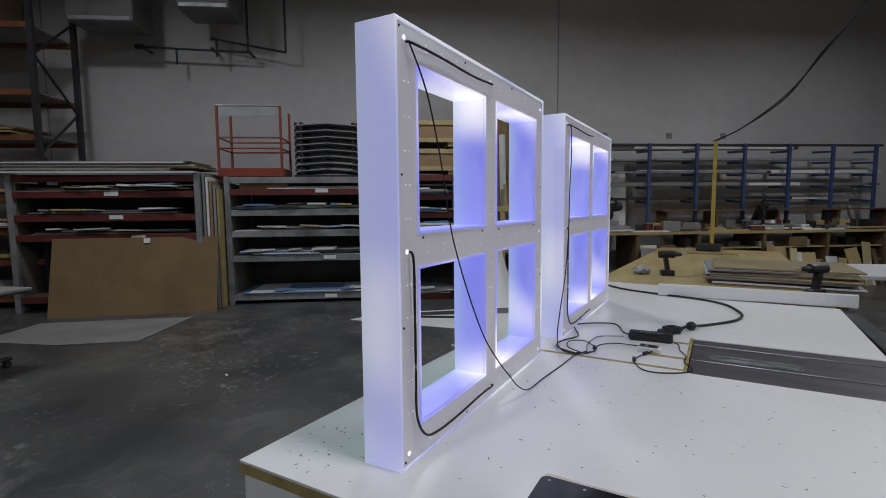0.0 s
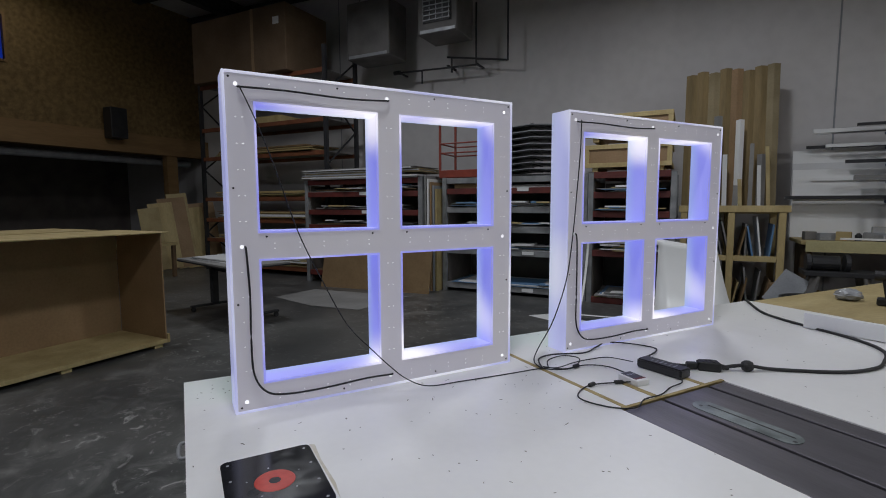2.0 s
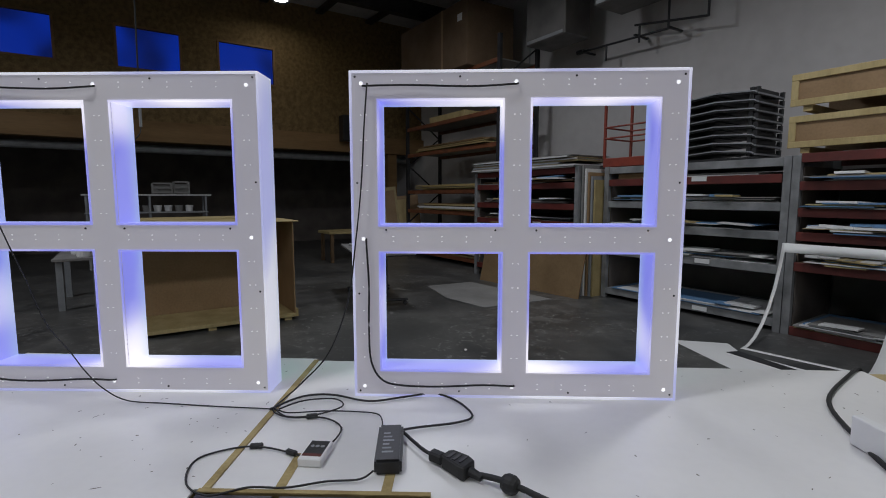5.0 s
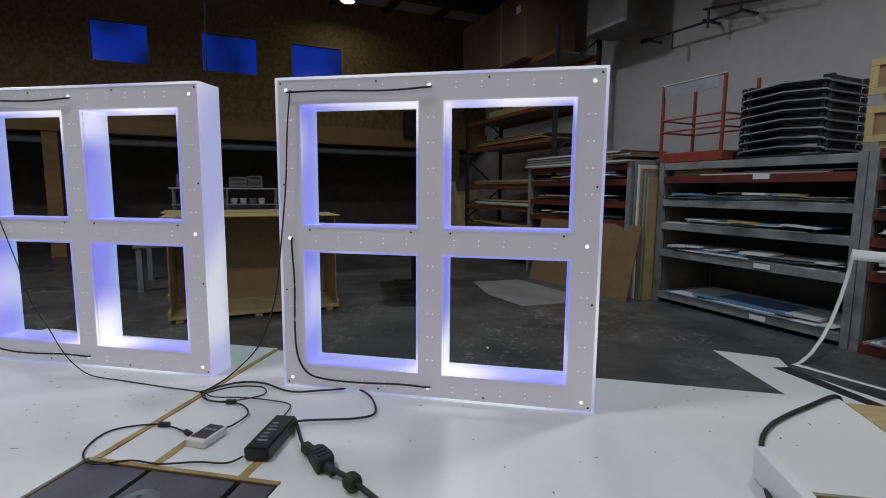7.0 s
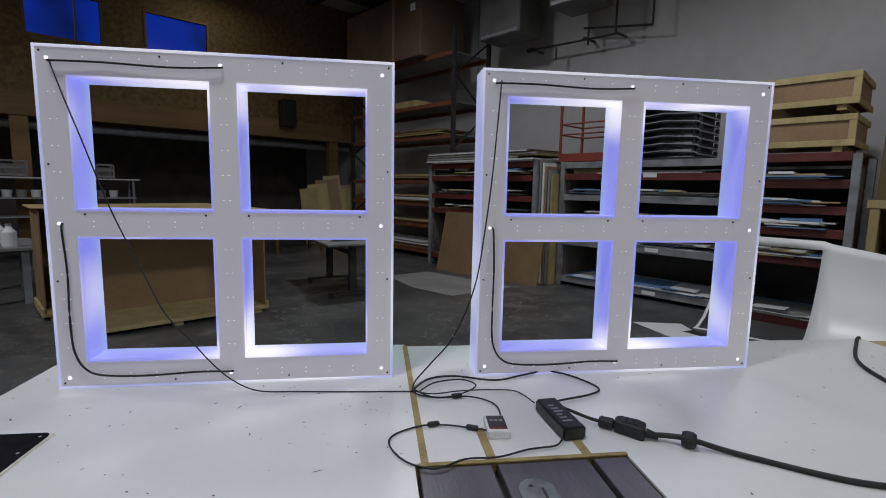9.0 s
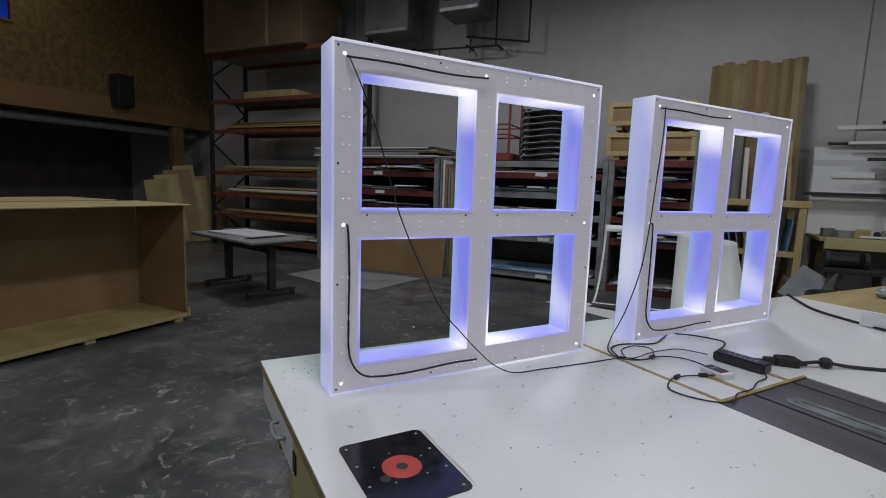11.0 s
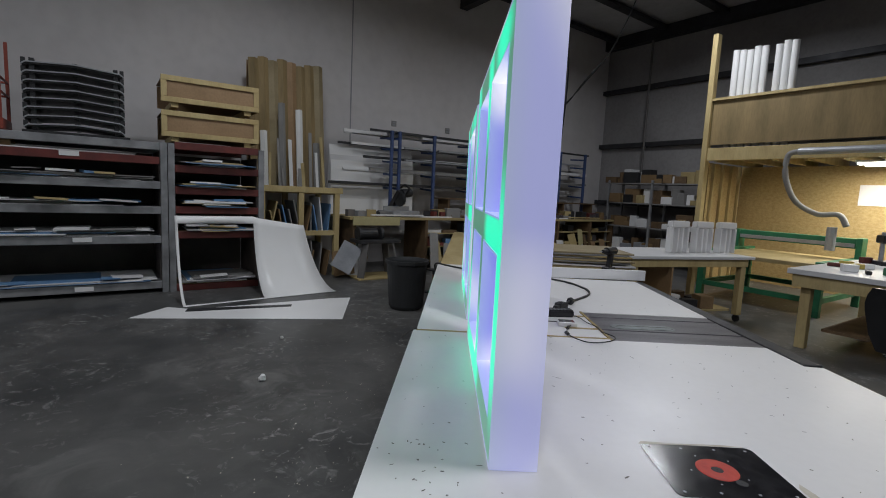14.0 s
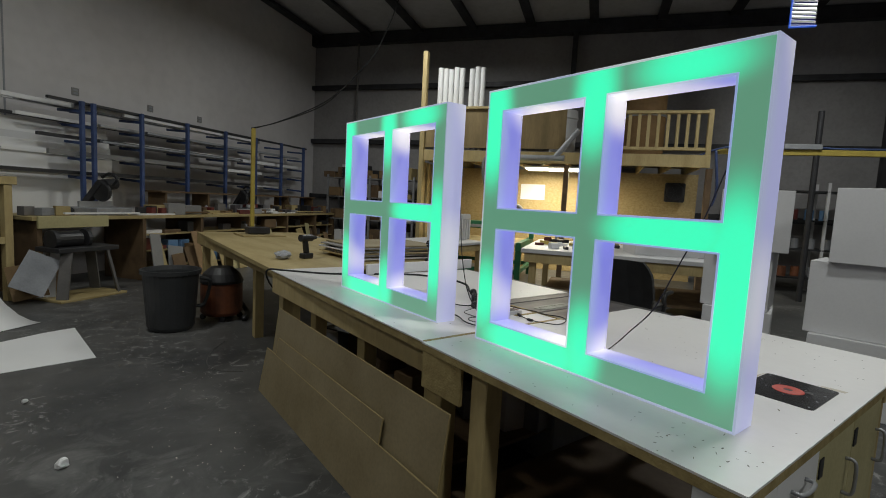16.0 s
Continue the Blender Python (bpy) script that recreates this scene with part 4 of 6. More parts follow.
for k, (u, v) in enumerate(((0.15, 3.1), (0.6, 4.1), (-1.6, 3.4), (3.2, 5.6))):
    bm = bmesh.new()
    bmesh.ops.create_icosphere(bm, subdivisions=2, radius=0.03 if k == 0 else 0.016)
    for vert in bm.verts:
        vert.co += 0.5 * vert.co.length * noise.noise_vector(vert.co * 40 + Vector((k, 0, 0)))
        vert.co.z = max(vert.co.z, -0.02)
    single("crumpled_paper", bm, M_WHITE, at(u, v, 0.021), "crumpled scrap of white paper on the floor", "paper", "floor scraps")

# heaters and gas pipes on the wall
def heater(u, v, z, w, h, d, grille=True):
    ob = thing("unit_heater", at(u, v, z), "grey hanging unit heater high on the wall", "heater", "unit heaters")
    part("casing", soft(shell((0, 0, 0, w, d, h)), 0.02), M_HEATER, ob)
    if grille:
        part("grille_frame", soft(shell((0.12, -0.02, 0.2, w - 0.12, -0.001, h - 0.08)), 0.004), M_BLACKSTEEL, ob)
        for k in range(8):
            part("slat", shell((0.14, -0.045, 0.24 + k * (h - 0.34) / 8, w - 0.14, -0.021, 0.255 + k * (h - 0.34) / 8)), M_ZINC, ob)
        for k in range(5):
            part("stile", shell((0.14 + k * (w - 0.3) / 4, -0.05, 0.22, 0.152 + k * (w - 0.3) / 4, -0.046, h - 0.1)), M_ZINC, ob)
    else:
        part("grille_frame", soft(shell((-0.02, 0.08, 0.1, -0.001, d - 0.06, h - 0.08)), 0.004), M_BLACKSTEEL, ob)
        for k in range(9):
            part("slat", shell((-0.045, 0.1, 0.14 + k * (h - 0.28) / 9, -0.021, d - 0.08, 0.155 + k * (h - 0.28) / 9)), M_ZINC, ob)
    part("badge", shell((0.05, -0.006, 0.02, w - 0.05, 0, 0.08)), M_ZINC, ob)
    for x in (0.1, w - 0.1):
        part("hanger", rod(bmesh.new(), (x, d / 2, h), (x, d / 2, roof(u) - z - 0.01), 0.012, 6), M_BLACKSTEEL, ob)
    part("flue", rod(bmesh.new(), (w * 0.5, d * 0.7, h), (w * 0.65, d * 0.7, roof(u) - z - 0.01), 0.1, 12), M_ZINC, ob)
    return ob


heater(-5.3, 7.55, 4.62, 1.05, 1.15, 0.7, False)
heater(-3.55, 7.5, 4.85, 0.85, 1.05, 0.75)
g = thing("gas_pipe", ROOM, "black iron gas pipe along the wall", "pipe")
part("pipe_run", tube(bmesh.new(), [(-4.55, 8.3, 4.45), (-4.0, 8.3, 4.43), (-2.65, 8.3, 4.39)], 0.02), M_BLACKSTEEL, g)
part("pipe_run", rod(bmesh.new(), (-2.65, 8.3, 4.38), (-2.65, 8.3, 5.6), 0.02, 8), M_BLACKSTEEL, g)
part("pipe_run", rod(bmesh.new(), (-3.3, 8.3, 4.62), (-1.98, 8.3, 4.4), 0.02, 8), M_BLACKSTEEL, g)
part("pipe_run", rod(bmesh.new(), (-1.98, 8.3, 4.39), (-1.98, 8.3, roof(-2) - 0.02), 0.02, 8), M_BLACKSTEEL, g)
part("pipe_run", rod(bmesh.new(), (-3.9, 8.3, 4.43), (-3.9, 8.3, 4.15), 0.02, 8), M_BLACKSTEEL, g)
part("pipe_run", rod(bmesh.new(), (-3.2, 8.3, 4.6), (-3.2, 8.3, 4.3), 0.02, 8), M_BLACKSTEEL, g)
for u in (-4.5, -3.3, -2.65):
    part("bracket", shell((u - 0.02, 8.3, 4.40 if u > -3 else 4.44, u + 0.02, WALL_V, 4.43 if u > -3 else 4.47)), M_BLACKSTEEL, g)
part("valve", rod(bmesh.new(), (-4.6, 8.3, 4.45), (-4.45, 8.3, 4.45), 0.045, 10), M_BLACKSTEEL, g)

# blue cantilever rack with lengths of stock
rk = thing("cantilever_rack", ROOM, "blue cantilever rack holding long grey and white lengths", "cantilever rack")
POSTS = [3.9, 4.08, 4.92, 5.9, 6.9, 7.85, 8.8, 9.75]
ARMS = (1.62, 1.9, 2.15, 2.4, 2.62)
for u in POSTS:
    part("post", soft(shell((u - 0.028, 7.98, 1.052, u + 0.028, 8.04, 2.74)), 0.004), M_BLUE, rk)
    for z in ARMS:
        part("arm", beam(bmesh.new(), (u, 8.041, z - 0.03), (u, 8.5, z), 0.05, 0.04), M_BLUE, rk)
st = random.Random(31)
for z in ARMS:
    for k in range(6):
        a0 = st.uniform(2.6, 5.2)
        a1 = min(10.1, a0 + st.uniform(2.5, 5.5))
        y = 8.07 + 0.068 * k
        h = st.uniform(0.03, 0.07)
        single("stock_length", shell((a0, y, z + 0.022, a1, y + 0.055, z + 0.022 + h)), st.choice([M_WHITE, M_GALV, M_GREY, M_ZINC, M_WHITEBOX, M_BLACKSTEEL]), ROOM, "long length of stock lying on the blue rack arms", "stock length", "stock on the rack")
single("stock_length", shell((3.45, 8.05, 2.70, 9.95, 8.1, 2.74)), M_BLACKSTEEL, ROOM, "long dark bar lying along the top of the blue rack", "stock length", "stock on the rack")
for k in range(5):
    single("stock_sheet", shell((2.75, 8.3 + 0.03 * k, 1.0, 4.6, 8.315 + 0.03 * k, 2.0 + 0.1 * k)), (M_WHITE, M_WHITE, M_WHITEBOX, M_WHITE, M_WHITE)[k], ROOM, "pale sheet standing behind the bench at the rack", "sheet", "sheets behind the bench")

# bench along the wall with saws and clutter
wb = thing("wall_bench", ROOM, "long cluttered timber bench along the wall", "workbench")
part("worktop", soft(shell((2.75, 7.35, 1.0, 10.4, 8.28, 1.05)), 0.004), M_PLY, wb)
part("front_board", soft(shell((2.8, 7.31, 0.9, 3.75, 7.348, 1.06)), 0.003), M_CREAM, wb, "pale front board")
for u in (2.85, 4.4, 5.6, 6.9, 8.2, 9.4, 10.3):
    part("divider", shell((u - 0.03, 7.37, 0, u + 0.03, 8.2, 0.999)), M_DARKWOOD, wb)
for z in (0.15, 0.45, 0.72):
    part("shelf", shell((4.44, 7.4, z, 10.26, 8.2, z + 0.02)), M_PLY, wb)
for u in (5.2, 6.2, 7.5, 8.8, 9.9):
    part("riser", shell((u, 7.8, 1.051, u + 0.04, 8.2, 1.42)), M_DARKWOOD, wb)
part("riser_shelf", shell((5.1, 7.78, 1.421, 10.0, 8.22, 1.45)), M_DARKWOOD, wb)
cl = random.Random(7)
for k in range(95):
    u, lev = cl.uniform(4.5, 10.1), cl.choice((0.17, 0.47, 0.74, 1.05, 1.05))
    w, h, d = cl.uniform(0.08, 0.35), cl.uniform(0.04, 0.2), cl.uniform(0.1, 0.3)
    single("tool_box", soft(shell((0, 0, 0, w, d, h)), 0.006), cl.choice([M_WHITE, M_GALV, M_PLY, M_BLACK, M_RED, M_CARD, M_STEEL, M_DARKWOOD, M_BLACKSTEEL, M_STUFFBLUE]), at(u, cl.uniform(7.4, 7.5), lev + 0.001, cl.uniform(-15, 15)), "small box or offcut among the clutter on the bench", "box", "bench clutter")


def chop_saw(m, label):
    ob = thing("chop_saw", m, label, "chop saw", "saws on the bench")
    part("base", soft(shell((-0.28, -0.2, 0, 0.28, 0.2, 0.09)), 0.01), M_ZINC, ob)
    part("fence", shell((-0.26, 0.05, 0.091, 0.26, 0.075, 0.16)), M_ZINC, ob)
    part("arm", beam(bmesh.new(), (0, 0.22, 0.1), (0, -0.02, 0.4), 0.08, 0.07), M_BLACKSTEEL, ob)
    part("blade_guard", lathe(bmesh.new(), [(0.001, -0.035), (0.105, -0.03), (0.115, 0), (0.105, 0.03), (0.001, 0.035)], 24, Matrix.Translation((0, -0.02, 0.27)) @ pose(0, 0, 0, 0, 90, 0)), M_BLACK, ob)
    part("motor", rod(bmesh.new(), (0.04, 0.0, 0.36), (0.24, 0.02, 0.38), 0.07, 14), M_BLACKSTEEL, ob)
    part("handle", tube(bmesh.new(), [(0, -0.02, 0.45), (0, -0.12, 0.5), (0, -0.22, 0.44), (0, -0.16, 0.36)], 0.018), M_BLACK, ob)
    return ob


chop_saw(at(3.95, 7.72, 1.051, 12) @ Matrix.Scale(1.25, 4), "black chop saw standing on the wall bench")
chop_saw(at(7.0, 7.65, 1.051, -10) @ Matrix.Scale(1.15, 4), "black chop saw standing on the wall bench")
mc = thing("tool_stand", at(3.12, 7.05), "old grinder stand with splayed legs on a board", "tool stand")
part("base_board", soft(shell((-0.45, -0.3, 0.0, 0.45, 0.3, 0.03)), 0.004), M_PLY, mc)
for x in (-1, 1):
    for y in (-1, 1):
        part("leg", beam(bmesh.new(), (0.38 * x, 0.22 * y, 0.031), (0.27 * x, 0.16 * y, 0.62), 0.13, 0.03), M_HEATER, mc)
part("table", soft(shell((-0.4, -0.22, 0.62, 0.4, 0.22, 0.68)), 0.006), M_BLACKSTEEL, mc)
part("motor", rod(bmesh.new(), (-0.3, 0, 0.78), (0.0, 0, 0.78), 0.1, 16), M_BLACK, mc)
for x in (-0.36, 0.06):
    part("wheel", rod(bmesh.new(), (x, 0, 0.78), (x + 0.05, 0, 0.78), 0.12, 18), M_BLACKSTEEL, mc)

# bin and vacuum by the bench
bn = thing("waste_bin", at(2.45, 4.78) @ Matrix.Scale(0.92, 4), "large dark grey plastic waste bin with dusty rim", "bin")
part("body", lathe(bmesh.new(), [(0.001, 0.0), (0.22, 0.0), (0.25, 0.05), (0.295, 0.66), (0.32, 0.665), (0.32, 0.71), (0.30, 0.71), (0.285, 0.66), (0.24, 0.06), (0.001, 0.05)], 32), M_BIN, bn)
for q in (-30,):
    mm = pose(0, 0, 0, 0, 0, q)
    part("handle", tube(bmesh.new(), [mm @ Vector(p) for p in ((0.29, -0.08, 0.6), (0.4, -0.08, 0.56), (0.41, 0.0, 0.4), (0.36, 0.02, 0.25), (0.27, 0.02, 0.24))], 0.022), M_BIN, bn)
vc = thing("shop_vacuum", at(3.05, 4.65), "rusty orange shop vacuum with a black lid", "vacuum")
part("drum", lathe(bmesh.new(), [(0.001, 0.06), (0.2, 0.06), (0.23, 0.1), (0.23, 0.42), (0.21, 0.45)], 28), M_ORANGEVAC, vc)
part("lid", lathe(bmesh.new(), [(0.235, 0.44), (0.24, 0.47), (0.2, 0.55), (0.12, 0.62), (0.001, 0.63)], 28), M_BLACK, vc)
for q in (45, 135, 225, 315):
    part("caster", rod(bmesh.new(), (0.2 * math.cos(radians(q)) - 0.015, 0.2 * math.sin(radians(q)), 0.033), (0.2 * math.cos(radians(q)) + 0.015, 0.2 * math.sin(radians(q)), 0.033), 0.032, 12), M_BLACK, vc)
part("hose", tube(bmesh.new(), [(0.2, 0.1, 0.35), (0.32, 0.15, 0.3), (0.34, 0.0, 0.12), (0.26, -0.16, 0.035), (0.0, -0.32, 0.033)], 0.03), M_BLACK, vc)

# yellow post with cables to the roof
single("yellow_post", soft(shell((-0.026, -0.026, 0, 0.026, 0.026, 1.55)), 0.004), M_YELLOW, pose(6.98, -0.586, 0.894), "yellow painted timber post on the plywood bench", "post")
for k in (0, 1):
    single("power_cable", tube(bmesh.new(), [(6.98, -0.58 + 0.03 * k, 2.44), (6.7, -0.9 + 0.03 * k, 2.57 - 0.02 * k), (6.1, -1.29, 2.82 - 0.03 * k), (5.76, -1.58 + 0.02 * k, 3.17), (5.67, -1.9, 3.65), (5.6, -2.2, 4.6), (5.6, -2.35, 6.3)], 0.008), M_RUBBER, I4, "black power cable swooping up to the roof", "cable", "roof cables")

# ---- left of the bench: open crates, cart, office recess ----
def open_crate(m, label):
    """A tall plywood crate lying with its open side forward, on pallet feet."""
    ob = thing("open_crate", m, label, "crate", "open crates")
    w, d, h, z = 2.0, 0.85, 1.24, 0.04
    part("floor_board", soft(shell((0, 0, z, d, w, z + 0.045)), 0.003), M_PINE, ob)
    part("back_board", shell((0.0, 0.02, z + 0.046, 0.012, w - 0.02, z + h)), M_BROWN, ob, "brown plywood back")
    for y in (0.0, w - 0.014):
        part("side_board", shell((0.013, y, z + 0.046, d - 0.01, y + 0.014, z + h)), M_BROWN, ob, "brown plywood side with a rough front edge")
    for y in (-0.03, w):
        part("side_batten", soft(shell((0.02, y, z, d + 0.005, y + 0.029, z + 0.1)), 0.003), M_PINE, ob)
    part("lid", soft(shell((-0.06, -0.06, z + h + 0.001, d + 0.03, w + 0.06, z + h + 0.014)), 0.002), M_PINE, ob, "pale plywood lid")
    for y in (0.05, w / 2 - 0.045, w - 0.14):
        part("foot", shell((0.02, y, 0, d - 0.02, y + 0.09, z - 0.001)), M_PINE, ob)
    return ob


open_crate(at(-4.75, 0.33), "tall open plywood crate on pine feet")
open_crate(at(-5.85, 0.2, 0, 2), "tall open plywood crate standing behind another")
ct = thing("cart_table", at(-4.55, 3.78, 0, -14), "black-legged rolling table with a pale top", "table")
part("top", soft(shell((-0.85, -0.42, 0.77, 0.85, 0.42, 0.80)), 0.005), M_GALV, ct)
part("edge", shell((-0.853, -0.423, 0.755, 0.853, 0.423, 0.7695)), M_BLACK, ct)
for x in (-0.6, 0.6):
    part("column", soft(shell((x - 0.04, -0.05, 0.1, x + 0.04, 0.05, 0.754)), 0.006), M_BLACKSTEEL, ct)
    part("foot", soft(shell((x - 0.035, -0.36, 0.07, x + 0.035, 0.36, 0.1)), 0.01), M_BLACKSTEEL, ct)
    for y in (-0.32, 0.32):
        part("caster", rod(bmesh.new(), (x - 0.015, y, 0.035), (x + 0.015, y, 0.035), 0.034, 12), M_BLACK, ct)
part("crossbar", shell((-0.56, -0.02, 0.6, 0.56, 0.02, 0.66)), M_BLACKSTEEL, ct)
for k in range(3):
    single("board", shell((-0.5, -0.3, 0, 0.5, 0.3, 0.012)), (M_WHITEBOX, M_GALV, M_WHITEBOX)[k], ROOM @ pose(-4.65 + 0.04 * k, 3.8, 0.8005 + 0.0125 * k, 0, 0, -12 + 2 * k), "thin white board lying on the rolling table", "board", "boards on the table")
tb = thing("side_table", at(-6.45, -0.3), "white-topped table with jugs and clutter", "table")
part("top", soft(shell((-1.0, -0.05, 0.70, 0.35, 0.55, 0.74)), 0.004), M_GALV, tb)
part("skirt", shell((-0.98, 0.5, 0.45, 0.3, 0.52, 0.699)), M_GALV, tb)
for x in (-0.9, 0.25):
    for y in (0.02, 0.44):
        part("leg", shell((x - 0.04, y - 0.04, 0, x + 0.04, y + 0.04, 0.699)), M_GREY, tb)
for k, (x, y) in enumerate(((0.2, 0.3), (-0.3, 0.2))):
    j = thing("plastic_jug", at(-6.45 + x, -0.3 + y, 0.741), "white plastic jug standing on the side table", "jug", "jugs")
    part("jug_body", lathe(bmesh.new(), [(0.001, 0), (0.075, 0.0), (0.08, 0.02), (0.08, 0.19), (0.035, 0.25), (0.03, 0.27)], 16), M_WHITE, j)
    part("cap", lathe(bmesh.new(), [(0.033, 0.271), (0.033, 0.295), (0.001, 0.296)], 12), M_GREY, j)
# long shelving beneath the office
sh = thing("metal_shelving", at(-11.15, -0.18), "grey steel shelving beneath the office holding tubs", "shelving")
for x in (0, 0.5):
    for y in (0.02, 1.2, 2.36):
        part("post", shell((x, y, 0, x + 0.04, y + 0.04, 1.62)), M_GREY, sh)
for z in (0.35, 0.85, 1.22, 1.62):
    part("shelf", soft(shell((-0.03, 0.0 if z < 1.6 else -0.04, z, 0.57, 2.42 if z < 1.6 else 2.5, z + 0.03)), 0.003), M_WHITEBOX if z > 1.6 else M_ZINC, sh)
for k, (y, w, h) in enumerate(((0.12, 0.5, 0.32), (1.28, 0.42, 0.26), (1.72, 0.34, 0.3))):
    cg = thing("wire_rack", at(-11.05, -0.18 + y, 1.651), "pale open wire rack standing on the shelving", "rack", "wire racks")
    for yy in (0, w - 0.03):
        for xx in (0, 0.3):
            part("upright", shell((xx, yy, 0, xx + 0.03, yy + 0.03, h)), M_GALV, cg)
    for zz in (0.02, h * 0.5, h - 0.03):
        part("rail", shell((0.31, 0.031, zz, 0.33, w - 0.031, zz + 0.04)), M_GALV, cg)
    part("panel", shell((0.1, 0.031, 0.03, 0.115, w - 0.031, h * 0.8)), M_GALV, cg)
for k in range(9):
    single("tub", lathe(bmesh.new(), [(0.001, 0), (0.07, 0), (0.085, 0.13), (0.09, 0.13), (0.088, 0.145), (0.001, 0.145)], 16), (M_WHITEBOX, M_GALV, M_WHITE)[k % 3], at(-10.85, 0.1 + 0.22 * k, 1.251), "small white plastic tub on the steel shelving", "tub", "tubs beneath the office")
for k in range(6):
    single("board", shell((0, 0, 0, 0.02, 0.45 + 0.08 * (k % 3), 1.5 + 0.12 * (k % 4))), (M_PLY, M_PINE, M_BROWN)[k % 3], ROOM @ pose(-10.2 + 0.09 * k, 6.1 + 0.2 * k, 0, 6, -7, -25), "scrap board leaning in the corner beside the rack", "board", "leaning scrap")
low = thing("low_table", at(-9.6, 4.6), "low timber table with stacked boards", "table")
part("top", shell((0, 0, 0.7, 0.8, 1.3, 0.76)), M_PLY, low)
for x in (0.05, 0.7):
    for y in (0.05, 1.2):
        part("leg", shell((x, y, 0, x + 0.07, y + 0.07, 0.699)), M_DARKWOOD, low)
single("speaker", soft(shell((-0.16, -0.19, 0, 0.16, 0.19, 0.72)), 0.01), M_BLACK, at(-11.08, 6.05, 3.18), "black box speaker fixed to the board wall", "speaker")
hk = thing("hanging_cable", at(-6.0, 0.8), "black cable and air hose hanging from the roof", "cable")
part("cable", rod(bmesh.new(), (0, 0, 2.85), (0.02, 0.05, roof(-6) - 0.02), 0.012, 8), M_RUBBER, hk)
part("connector", rod(bmesh.new(), (0, 0, 2.6), (0, 0, 2.86), 0.02, 10), M_GREY, hk)
part("hook", tube(bmesh.new(), [(0, 0, 2.6), (0.0, -0.02, 2.5), (0, -0.08, 2.42), (0, -0.12, 2.4)], 0.01), M_BLACKSTEEL, hk)
lamp = thing("ceiling_lamp", at(-10.1, 4.0, 6.3), "round lit lamp beneath the roof", "lamp")
part("housing", lathe(bmesh.new(), [(0.001, 0.3), (0.1, 0.28), (0.2, 0.02), (0.22, 0.0)], 24), M_BLACKSTEEL, lamp)
part("lens", lathe(bmesh.new(), [(0.001, 0.02), (0.17, 0.025)], 24), M_BAY, lamp)
for u, v in HIGH_BAYS:
    hb = thing("high_bay_lamp", at(u, v, roof(u) - 0.72), "round high bay lamp hanging beneath the roof", "lamp", "high bay lamps")
    part("reflector", lathe(bmesh.new(), [(0.24, -0.02), (0.25, 0.0), (0.16, 0.2), (0.1, 0.24), (0.09, 0.4), (0.001, 0.41)], 28), M_ZINC, hb)
    part("rod", rod(bmesh.new(), (0, 0, 0.41), (0, 0, 0.7), 0.012, 8), M_BLACKSTEEL, hb)

# open white lamp housing hung high over the floor
lh = thing("lamp_housing", at(4.85, 4.45, 4.46, 4), "open rectangular white lamp housing hanging from the roof", "lamp housing")
for q in ((-0.9, -0.02, 0, 0, 0, 0.12), (-0.9, -1.25, 0, 0, -1.23, 0.12), (-0.02, -1.229, 0, 0, -0.021, 0.12), (-0.9, -1.229, 0, -0.88, -0.021, 0.12)):
    part("rim", shell(q), M_WHITEBOX, lh)
part("back", shell((-0.879, -1.228, 0.1, -0.021, -0.022, 0.115)), M_BLACKSTEEL, lh, "dark housing back")
for x in (-0.8, -0.1):
    for y in (-1.1, -0.15):
        part("hanger", rod(bmesh.new(), (x, y, 0.116), (x, y, 1.83), 0.004, 6), M_BLACKSTEEL, lh)

# ---- far end: mezzanine with a work area beneath ----
MU = 8.9
structure("mezzanine_deck", shell((MU, -1.5, 2.56, WALL_R - 0.35, 4.3, 2.66)), M_PLY, "plywood deck of the mezzanine")
for k in range(12):
    b = -1.35 + k * 0.5
    structure("trim_joist", shell((MU + 0.05, b, 2.40, WALL_R - 0.36, b + 0.045, 2.558)), M_PINE, "pine floor joist of the mezzanine")
structure("trim_fascia", soft(shell((MU - 0.045, -1.5, 2.42, MU - 0.002, 4.3, 2.66)), 0.004), M_PINE, "pine fascia board of the mezzanine")
structure("mezzanine_parapet", shell((MU - 0.02, 1.22, 2.722, MU + 0.01, 4.28, 3.55)), M_LUMBER, "board parapet of the mezzanine")
structure("trim_parapet_cap", shell((MU - 0.07, 1.2, 3.552, MU + 0.05, 4.3, 3.60)), M_PINE, "pine cap on the parapet")
rl = thing("balustrade", ROOM, "pine balustrade with square balusters on the mezzanine", "balustrade")
part("handrail", soft(shell((MU - 0.06, -1.40, 3.44, MU + 0.06, 0.80, 3.50)), 0.005), M_PINE, rl)
part("bottom_rail", soft(shell((MU - 0.04, -1.40, 2.74, MU + 0.04, 0.80, 2.80)), 0.005), M_PINE, rl)
for k in range(12):
    b = -1.26 + k * 0.175
    part("baluster", soft(shell((MU - 0.035, b, 2.801, MU + 0.005, b + 0.06, 3.439)), 0.003), M_PINE, rl)
for b in (-1.49, 0.80):
    part("newel", soft(shell((MU - 0.05, b, 2.661, MU + 0.05, b + 0.09, 3.52)), 0.005), M_PINE, rl)
for b in (4.3, 1.1, -1.55):
    structure("trim_post", soft(shell((MU - 0.09, b, 0, MU + 0.05, b + 0.1, 4.8 if b > 4 else 2.399)), 0.005), M_PINE if b > 4 else M_DARKWOOD, "timber post beneath the mezzanine")
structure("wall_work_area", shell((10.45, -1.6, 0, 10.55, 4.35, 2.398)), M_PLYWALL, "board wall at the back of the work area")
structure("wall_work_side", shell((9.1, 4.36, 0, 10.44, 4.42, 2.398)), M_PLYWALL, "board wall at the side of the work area")
